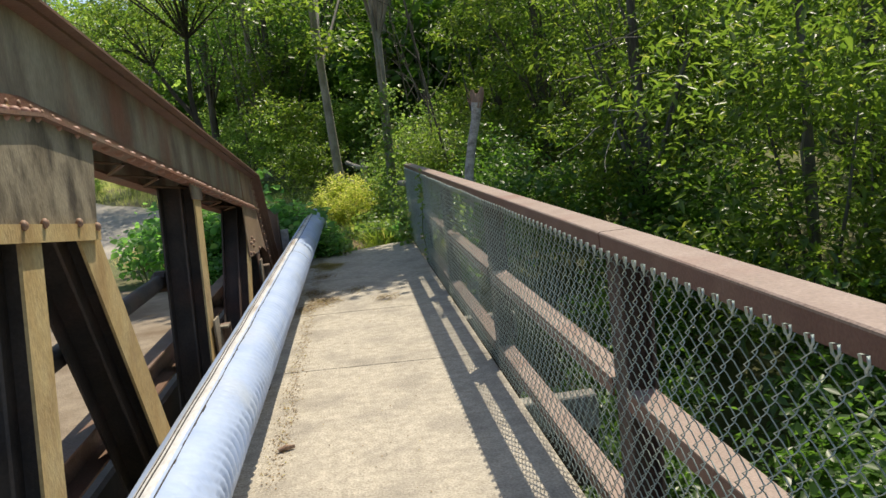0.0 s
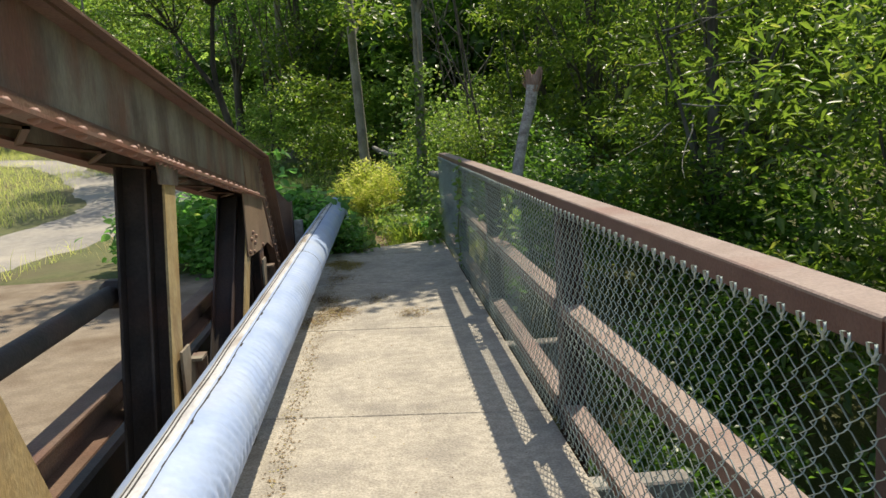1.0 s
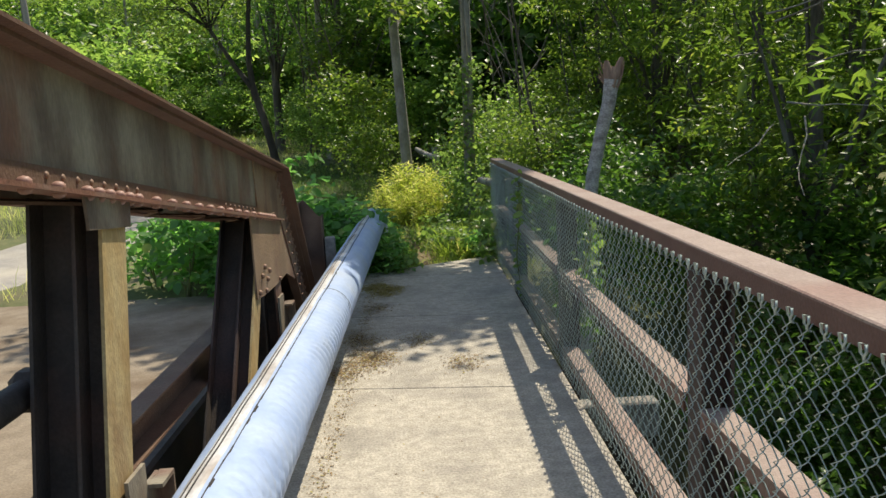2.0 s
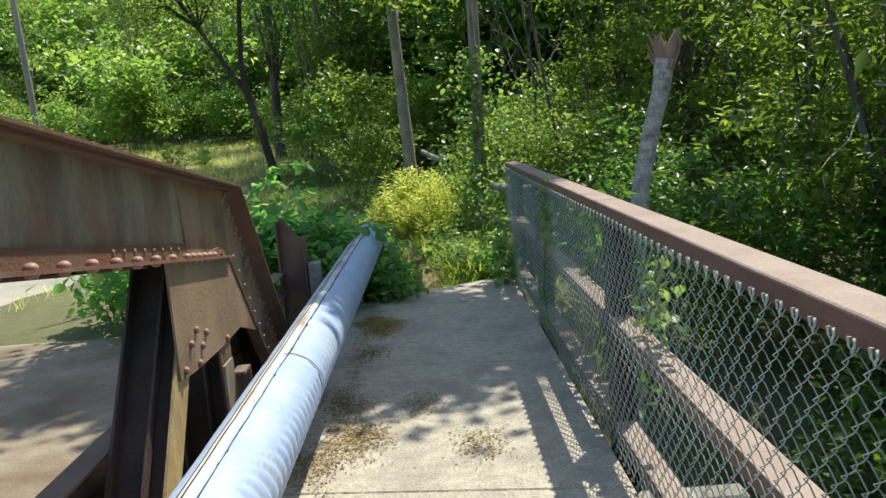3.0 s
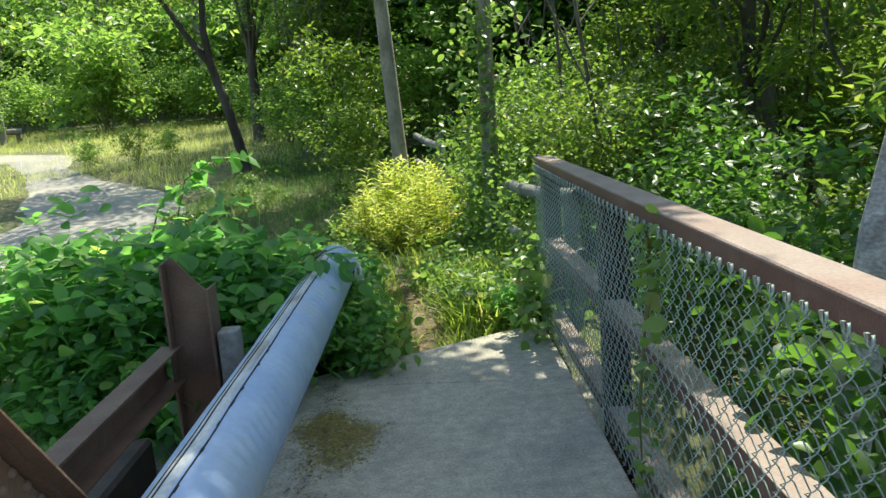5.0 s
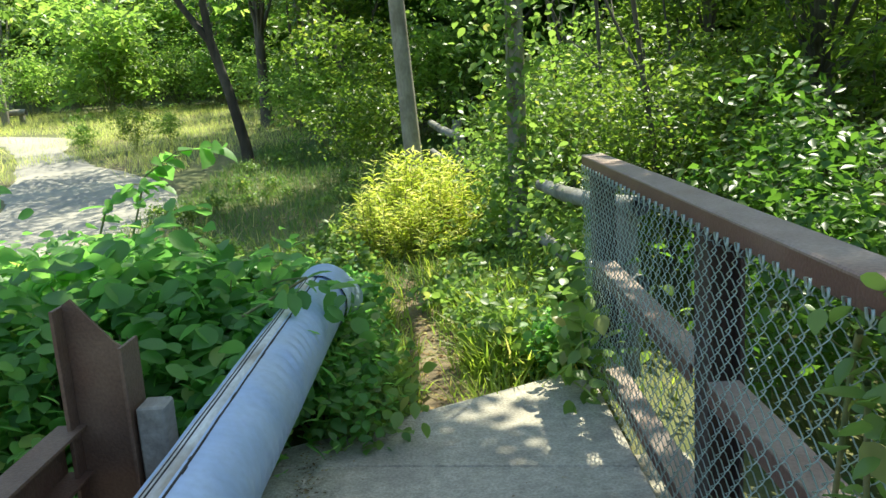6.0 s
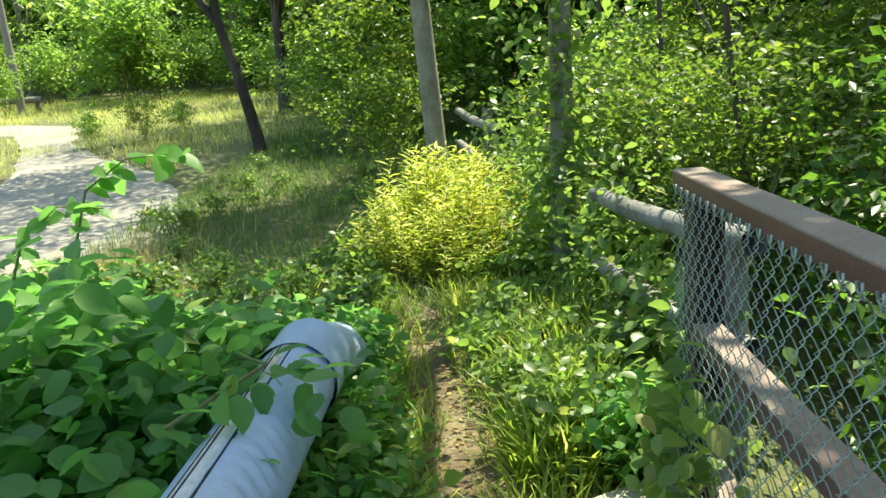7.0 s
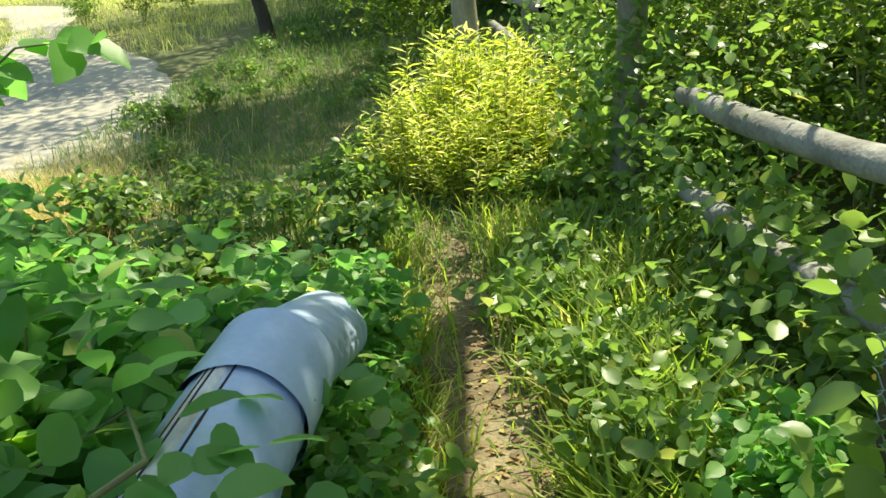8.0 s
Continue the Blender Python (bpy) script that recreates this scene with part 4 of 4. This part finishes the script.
# one tall shoot arching out of the weeds
def shoot(way, leaf, seed):
    rng = np.random.default_rng(seed)
    e = thing("tall_weed_shoot", "tall arching green shoot with paired oval leaves", "weed")
    part("stalk", mesh_np("stalk", *tube_np(way, [0.009, 0.008, 0.007, 0.005, 0.003], 6), STEM, True), STEM, e)
    at = [np.array(way[j]) * (1 - f) + np.array(way[j + 1]) * f for j in range(1, 4) for f in (0.1, 0.35, 0.6, 0.85)]
    for i, p in enumerate(at):
        for side in (-1, 1):
            q = np.array([p + np.array((0.02 * side, 0.0, 0.0))])
            part("leaf", mesh_np("leaf", *spray(rng, q, OVAL, leaf * rng.uniform(0.75, 1.1), 0.9, (-0.7, 0.3)), LEAF_BROAD, True), LEAF_BROAD, e)


shoot([(-2.3, 14.2, -0.15), (-2.2, 14.25, 0.7), (-2.05, 14.3, 1.2), (-1.8, 14.3, 1.36), (-1.4, 14.3, 1.38)], 0.17, 61)
shoot([(-2.3, 13.6, -0.15), (-2.25, 13.65, 0.6), (-2.1, 13.7, 1.05), (-1.9, 13.7, 1.2), (-1.7, 13.75, 1.17)], 0.13, 62)

# low weeds on both sides of the path
low = [place(shrub("ground_weed", "low leafy weed beside the dirt path", 0.4, 0.5, 22, 0.075, OVAL, LEAF_VINE, 51, 4, 7, 0.07, "path weeds", "weed"), 0.7, 14.0),
       place(shrub("ground_weed", "low dark leafy weed in the shade", 0.5, 0.6, 24, 0.07, OVAL, LEAF_LOW, 52, 4, 8, 0.08, "path weeds", "weed"), -0.75, 15.6)]
for i in range(150):
    y = rnd.uniform(12.9, 21.5)
    x = rnd.uniform(-0.55, 1.5)
    mid = -0.1 - 0.12 * max(0, y - 13.5)
    if (abs(x - mid) < 0.3 and y < 16.5) or (x < mid and y < 14.2):
        continue
    again(low[0 if i % 3 else 1], x, y, rnd.uniform(0, 6.28), rnd.uniform(0.5, 1.15))
for i in range(30):
    again(low[1], rnd.uniform(-3.0, -0.8), rnd.uniform(14.0, 17.0), rnd.uniform(0, 6.28), rnd.uniform(0.6, 1.1))
for i in range(40):
    again(low[1 - (i % 3 == 0)], rnd.uniform(-4.2, -0.6), rnd.uniform(16.5, 25), rnd.uniform(0, 6.28), rnd.uniform(0.4, 0.85))


for x, y, k in ((-0.42, 12.4, 1.0), (-0.4, 12.75, 1.1), (-0.36, 13.05, 0.9), (-0.45, 13.35, 1.0), (-0.5, 13.7, 0.9), (-0.32, 12.62, 0.8), (-0.3, 12.95, 0.75), (0.55, 13.45, 1.0), (0.75, 13.7, 1.1), (0.45, 13.8, 0.8)):
    again(low[0], x, y, rnd.uniform(0, 6.28), k)


def goldenrod(seed, count, width, height):
    rng = np.random.default_rng(seed)
    e = thing("goldenrod_clump", "sunlit yellow-green clump of tall goldenrod", "wild plant", group="goldenrod")
    stems, pts, yaw = [], [], []
    for i in range(count):
        bx, by = rng.normal(0, width * 0.27, 2)
        h = height * rng.uniform(0.5, 1.22) * (1 - 0.25 * min(1, math.hypot(bx, by) / width))
        lx, ly = bx * 0.25 + rng.normal(0, 0.05), by * 0.25 + rng.normal(0, 0.05)
        stems.append(tube_np([(bx, by, -0.05), (bx + lx * 0.4, by + ly * 0.4, h * 0.5), (bx + lx, by + ly, h)], [0.005, 0.004, 0.002], 4))
        for k in range(34):
            s = 0.2 + 0.8 * k / 33
            pts.append((bx + lx * s, by + ly * s, h * s))
            yaw.append(k * 2.4 + i)
    pts, yaw = np.array(pts), np.array(yaw)
    n = len(pts)
    part("leaves", mesh_np("leaves", *leaves_np(LANCE, pts, yaw, rng.uniform(0.1, 0.8, n), rng.normal(0, 0.3, n), rng.uniform(0.07, 0.15, n)), LEAF_GOLD), LEAF_GOLD, e)
    part("stalk", mesh_np("stalk", *join_np(stems), STEM, True), STEM, e)
    return e


gold = place(goldenrod(61, 110, 0.85, 0.94), -0.35, 17.4)
for x, y, s in ((0.08, 17.8, 0.9), (-0.62, 17.0, 0.7), (0.02, 17.1, 0.75), (-0.3, 16.7, 0.62)):
    again(gold, x, y, rnd.uniform(0, 6), s)


# ---- vines over the log fence, the trunk and the wire mesh ----
def vine(name, label, spots, count, radius, leaf, mat, seed):
    rng = np.random.default_rng(seed)
    spots = np.array(spots)
    c = spots[rng.integers(0, len(spots), count)] + rng.normal(size=(count, 3)) * np.array(radius)
    e = thing(name, label, "vine")
    part("leaf_mass", mesh_np("leaf_mass", *spray(rng, c, OVAL, leaf, 0.6, (-1.0, 0.3)), mat, True), mat, e)["kind"] = "stuff"
    runs = [tube_np([spots[0], spots[len(spots) // 3] + 0.03, spots[2 * len(spots) // 3] - 0.03, spots[-1]], [0.008, 0.007, 0.006, 0.003], 5)]
    part("runner", mesh_np("runner", *join_np(runs), STEM, True), STEM, e)


near_logs = [(1.08 - 0.1 * (y - 14), y, ground_z(0.9, y) + z) for y in np.arange(13.5, 14.7, 0.2) for z in (0.25, 0.45, 0.6)]
vine("climbing_vine", "green leaves over the lower log of the fence", near_logs, 620, (0.11, 0.12, 0.13), 0.085, LEAF_VINE, 96)
along = [(1.1 - 0.14 * (y - 14), y, ground_z(0.9, y) + z) for y in np.arange(14.6, 19.6, 0.25) for z in (0.2, 0.55, 0.95)]
vine("climbing_vine", "dense green vine covering the log fence", along, 2600, (0.2, 0.15, 0.2), 0.066, LEAF_VINE, 91)
vine("climbing_vine", "leafy vine climbing the tree trunk", [(0.78, 16.4, z) for z in np.arange(0.3, 2.7, 0.15)], 1000, (0.22, 0.16, 0.1), 0.09, LEAF_VINE, 92)
vine("overhanging_weed", "broad green leaves lying over the pipe's end", [(-0.92, 12.3, 0.66), (-0.8, 12.35, 0.74), (-0.66, 12.45, 0.76), (-0.55, 12.55, 0.7), (-0.78, 12.8, 0.75), (-0.92, 12.6, 0.7)], 30, (0.07, 0.14, 0.03), 0.12, LEAF_BROAD, 99)
vine("climbing_vine", "young bright vine hanging on the wire fence", [(0.84, 10.05, 1.16), (0.84, 10.1, 1.03), (0.84, 10.0, 0.8), (0.84, 10.15, 0.5), (0.84, 10.22, 0.23)], 70, (0.018, 0.06, 0.09), 0.055, LEAF_VINE, 93)
vine("climbing_vine", "young bright vine hanging outside the wire fence", [(0.98, 7.7, 1.08), (0.98, 7.8, 0.9), (1.0, 8.0, 0.7), (1.02, 7.75, 0.8)], 50, (0.04, 0.12, 0.09), 0.065, LEAF_VINE, 94)
vine("climbing_vine", "fresh green vine leaves reaching through the wire fence", [(0.83, 10.0, 1.08), (0.83, 10.02, 1.0), (0.83, 9.96, 0.92), (0.84, 10.05, 0.84)], 16, (0.02, 0.05, 0.04), 0.085, LEAF_VINE, 97)
vine("climbing_vine", "dark leaves on the bank outside the fence", [(1.2, 9.0 + 0.25 * i, z) for i in range(5) for z in (0.1, 0.4, 0.7, 0.95)], 420, (0.07, 0.15, 0.14), 0.09, LEAF_FOREST, 98)
vine("climbing_vine", "broad vine leaves at the foot of the fence end", [(0.76, 12.55, 0.12), (0.74, 12.75, 0.3), (0.76, 12.9, 0.42), (0.8, 12.6, 0.45)], 110, (0.08, 0.13, 0.11), 0.11, LEAF_VINE, 95)


# ---- grass ----
THIN = (BLADE[0] * np.array((0.5, 1, 1)), BLADE[1])


def grass(name, label, region, count, height, mat, seed, shape=BLADE):
    rng = np.random.default_rng(seed)
    p = np.array([region(rng) for i in range(count)])
    p = np.array([(x, y, ground_z(x, y)) for x, y in p])
    v = leaves_np(shape, p, rng.uniform(0, 6.28, count), rng.uniform(0.75, 1.5, count), rng.normal(0, 0.4, count), height * rng.uniform(0.5, 1.3, count))
    tagged(part(name, mesh_np(name, *v, mat), mat, None), label, "grass", kind="stuff")


def verge(rng):
    while True:
        x, y = rng.normal(-0.1, 0.6), rng.uniform(12.75, 17.5)
        mid = -0.1 - 0.12 * max(0, y - 13.5)
        if abs(x - mid - 0.05) > 0.2 - 0.13 * (rng.random() < 0.3) and (y > 13.3 or x < WALK_L or x > WALK_R or y > 12.56 + 0.6 * x):
            return x, y


grass("path_grass", "tufts of green grass beside the dirt path", verge, 9000, 0.23, GRASS, 71)
ROADLINE = [(-7.0, 12.5), (-6.9, 14.0), (-6.2, 16.5), (-5.7, 18), (-5.2, 19.6), (-5.8, 21.2), (-6.5, 23), (-7.4, 24.5), (-8.4, 26), (-10.4, 29.4), (-12, 31.7), (-13.6, 34), (-18.5, 36.2), (-24, 38), (-30, 40)]


def meadow(rng):
    while True:
        x, y = rng.uniform(-27, -3.2), rng.uniform(12.3, 46)
        if min(math.hypot(x - a, y - b) for a, b in ROADLINE) > (1.75 if y < 24 or y > 33 else 1.1) and not (x > -5.0 and y < 27):
            return x, y


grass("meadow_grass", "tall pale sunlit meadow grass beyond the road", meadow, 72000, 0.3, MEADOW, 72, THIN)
grass("tall_grass", "tufts of tall yellow-green grass right beside the path", lambda r: (r.uniform(0.2, 0.85), 13.2 + 2.6 * r.random() ** 1.5), 2600, 0.36, GRASS, 75)
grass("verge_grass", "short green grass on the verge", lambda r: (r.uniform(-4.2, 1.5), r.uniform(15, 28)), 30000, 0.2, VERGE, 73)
grass("dry_grass", "straw-coloured dry grass at the road's edge", lambda r: (r.normal(-3.5, 0.45), r.normal(16.6, 0.8)), 9000, 0.24, DRYGRASS, 74, THIN)


# ---- birch snag, log fence, pole ----
snag = thing("birch_snag", "leaning birch trunk with a torn broken top", "tree")
spine = [(1.26, 9.66, -1.6), (1.34, 9.64, 0.2), (1.375, 9.62, 0.8), (1.415, 9.6, 1.2), (1.485, 9.57, 1.55), (1.55, 9.54, 1.8), (1.575, 9.52, 2.0)]
part("trunk", mesh_np("trunk", *tube_np(spine, [0.08, 0.068, 0.062, 0.056, 0.053, 0.056, 0.062], 16), BIRCH, True), BIRCH, snag)
rng = np.random.default_rng(81)
for dx, top in ((-0.055, 2.15), (0.075, 2.17), (0.01, 2.1)):
    part("torn_core", mesh_np("torn_core", *tube_np([(1.575, 9.52, 1.94), (1.58 + dx * 0.6, 9.52, 2.06), (1.585 + dx, 9.51, top)], [0.058, 0.042, 0.018], 7), TORN), TORN, snag, "torn brown heartwood")
for i in range(9):
    a = rng.uniform(0, 6.28)
    b = Vector((1.575 + 0.043 * math.cos(a), 9.52 + 0.043 * math.sin(a), 1.93))
    t = b + Vector((0.07 * math.cos(a), 0.04 * math.sin(a), rng.uniform(0.08, 0.26)))
    part("splinter", mesh_np("splinter", *tube_np([b, (b + t) / 2 + Vector((0.01, 0, 0)), t], [0.014, 0.009, 0.002], 5), TORN), TORN, snag, "torn brown splinter of wood")

logs = thing("log_fence", "weathered grey round-log fence half hidden by vines", "fence")
for zt, r in ((0.82, 0.06), (0.35, 0.06)):
    for (xa, ya), (xb, yb) in (((1.2, 13.2), (0.9, 15.4)), ((0.42, 19.2), (-0.1, 21.8))):
        pts = [(xa + (xb - xa) * s, ya + (yb - ya) * s, ground_z(xa, ya) * (1 - s) + ground_z(xb, yb) * s + zt + 0.12 - 0.04 * math.sin(3 * s) + (0.13 * (1 - s) if ya < 15 else 0)) for s in (0, 0.33, 0.66, 1)]
        part("log", mesh_np("log", *tube_np(pts, [r, r * 0.95, r * 1.05, r * 0.9], 10), GREYLOG, True), GREYLOG, logs)
for x, y in ((1.16, 13.35), (0.3, 20.4)):
    z = ground_z(x, y)
    part("post", mesh_np("post", *tube_np([(x, y, z - 0.3), (x, y, z + 1.05)], [0.07, 0.065], 10), GREYLOG, True), GREYLOG, logs)

pole = thing("utility_pole", "tall weathered wooden utility pole", "utility pole")
pz = ground_z(-17.5, 41)
part("shaft", mesh_np("shaft", *tube_np([(-17.4, 41, pz - 0.5), (-17.6, 41, pz + 5), (-17.8, 41, pz + 10)], [0.16, 0.14, 0.11], 10), TIMBERPOLE, True), TIMBERPOLE, pole)
part("crossarm", box((-18.9, 40.94, pz + 8.9), (-16.7, 41.06, pz + 9.05), 0.01), TIMBERPOLE, pole)


# ---- litter on the walkway ----
def litter(label, spots, count, spread, leaf, seed, mat=LITTER):
    rng = np.random.default_rng(seed)
    c = np.array(spots)[rng.integers(0, len(spots), count)]
    p = np.concatenate([c + rng.normal(size=(count, 2)) * np.array(spread), np.full((count, 1), 0.004)], 1)
    p = p[(p[:, 0] > WALK_L + 0.05) & (p[:, 0] < WALK_R - 0.05) & (p[:, 1] < 12.4)]
    n = len(p)
    v = leaves_np(RHOMB, p, rng.uniform(0, 6.28, n), rng.uniform(0.0, 0.25, n), rng.normal(0, 0.15, n), leaf * rng.uniform(0.4, 1.3, n))
    tagged(part("leaf_litter", mesh_np("leaf_litter", *v, mat), mat, None), label, "leaf litter", kind="stuff")


litter("brown dead leaves and moss along the pipe side of the walkway", [(-0.6, 4 + 0.25 * i) for i in range(34)], 1700, (0.035, 0.22), 0.018, 101)
litter("brown and ochre leaf litter patches on the concrete", [(-0.52, 8.75), (-0.6, 8.45), (-0.4, 8.7), (-0.55, 9.15), (-0.12, 9.15), (0.2, 8.45), (-0.64, 9.3), (-0.46, 8.6), (-0.7, 8.3), (-0.53, 10.35)], 3600, (0.075, 0.12), 0.02, 102)
litter("mossy ochre litter patch on the shaded concrete", [(-0.62, 11.35), (-0.5, 11.2), (-0.4, 11.25), (-0.48, 11.0), (-0.55, 11.45)], 3600, (0.075, 0.09), 0.02, 103, MOSS)
litter("scattered bits of twig and dead leaf", [(0.0, 1 + 0.4 * i) for i in range(28)], 260, (0.3, 0.2), 0.016, 104)

for i in range(9):
    rng2 = np.random.default_rng(200 + i)
    p = np.array((3.1 + 0.5 * rng2.random(), 9.6 + 1.6 * rng2.random(), 1.5 + 1.2 * rng2.random()))
    d = np.array((-0.9 + 1.8 * rng2.random(), -0.7 - 0.4 * rng2.random(), 0.25 - 0.5 * rng2.random()))
    pts = [p]
    for k in range(6):
        d = d + rng2.normal(0, 0.09, 3)
        pts.append(pts[-1] + d * 0.24)
    solid("dead_branch", mesh_np("dead_branch", *tube_np(pts, [0.011, 0.010, 0.008, 0.007, 0.005, 0.004, 0.002], 5), PALEBARK, True), PALEBARK, "thin bare grey branch among the leaves", "branch", group="dead branches")

rng4 = np.random.default_rng(105)
bits = np.stack([rng4.normal(0, 0.17, 900), rng4.uniform(12.6, 16.4, 900)], 1)
bits[:, 0] -= 0.02 + 0.11 * np.maximum(0, bits[:, 1] - 13.4)
bits = np.array([(x, y, ground_z(x, y) + 0.04) for x, y in bits])
bits = mesh_np("leaf_litter", *leaves_np(RHOMB, bits, rng4.uniform(0, 6.28, 900), rng4.uniform(-0.1, 0.4, 900), rng4.normal(0, 0.3, 900), 0.035 * rng4.uniform(0.4, 1.4, 900)), LITTER)
tagged(part("leaf_litter", bits, LITTER, None), "dry brown leaf bits trodden into the path", "leaf litter", kind="stuff")

solid("dead_twig", mesh_np("dead_twig", *tube_np([(-0.6, 4.37, 0.014), (-0.56, 4.385, 0.02), (-0.51, 4.4, 0.016)], [0.012, 0.017, 0.009], 7), TORN, True), TORN, "short brown bit of dead wood on the concrete", "twig")

barrier = thing("road_barrier", "low weathered timber barrier beside the far road", "barrier")
for i in range(5):
    x = -25 + 2.0 * i
    z = ground_z(x, 41.5)
    part("post", box((x - 0.09, 41.4, z - 0.3), (x + 0.09, 41.58, z + 0.62), 0.015), OLDWOOD, barrier)
za, zb = ground_z(-25.2, 41.5), ground_z(-16.8, 41.5)
part("rail", mesh_np("rail", *tube_np([(-25.3, 41.3, za + 0.5), (-21, 41.3, (za + zb) / 2 + 0.5), (-16.7, 41.3, zb + 0.5)], [0.13, 0.13, 0.13], 8), OLDWOOD, True), OLDWOOD, barrier)

# thin saplings among the undergrowth
def sapling(seed):
    rng3 = np.random.default_rng(seed)
    e = thing("sapling", "thin bare-stemmed sapling in the undergrowth", "sapling", group="saplings")
    pts = [np.array((0.0, 0.0, -0.3))]
    d = np.array((rng3.normal(0, 0.06), rng3.normal(0, 0.06), 1.0))
    for k in range(8):
        d = d + rng3.normal(0, 0.06, 3) * np.array((1, 1, 0))
        pts.append(pts[-1] + d * 0.72)
    part("stem", mesh_np("stem", *tube_np(pts, [0.03, 0.028, 0.026, 0.023, 0.02, 0.017, 0.014, 0.01, 0.005], 6), BARK, True), BARK, e)
    for k in range(4):
        p = pts[3 + k]
        q = p + np.array((rng3.normal(0, 0.35), rng3.normal(0, 0.35), 0.45))
        part("twig", mesh_np("twig", *tube_np([p, (p + q) / 2 + 0.03, q], [0.011, 0.008, 0.003], 5), BARK, True), BARK, e)
    return e


sap = [place(sapling(301), 2.1, 15.6), place(sapling(302), 1.9, 17.4)]
for i in range(22):
    again(sap[i % 2], rnd.uniform(1.8, 6.5), rnd.uniform(12.5, 24), rnd.uniform(0, 6.28), rnd.uniform(0.7, 1.2))
for x, y in ((-3.6, 30.6), (-3.9, 30.9), (-3.4, 31.0), (-3.2, 30.5), (-3.75, 31.3), (-2.2, 29.0), (-1.9, 28.6)):
    again(sap[int(y * 10) % 2], x, y, rnd.uniform(0, 6.28), rnd.uniform(1.2, 1.7))
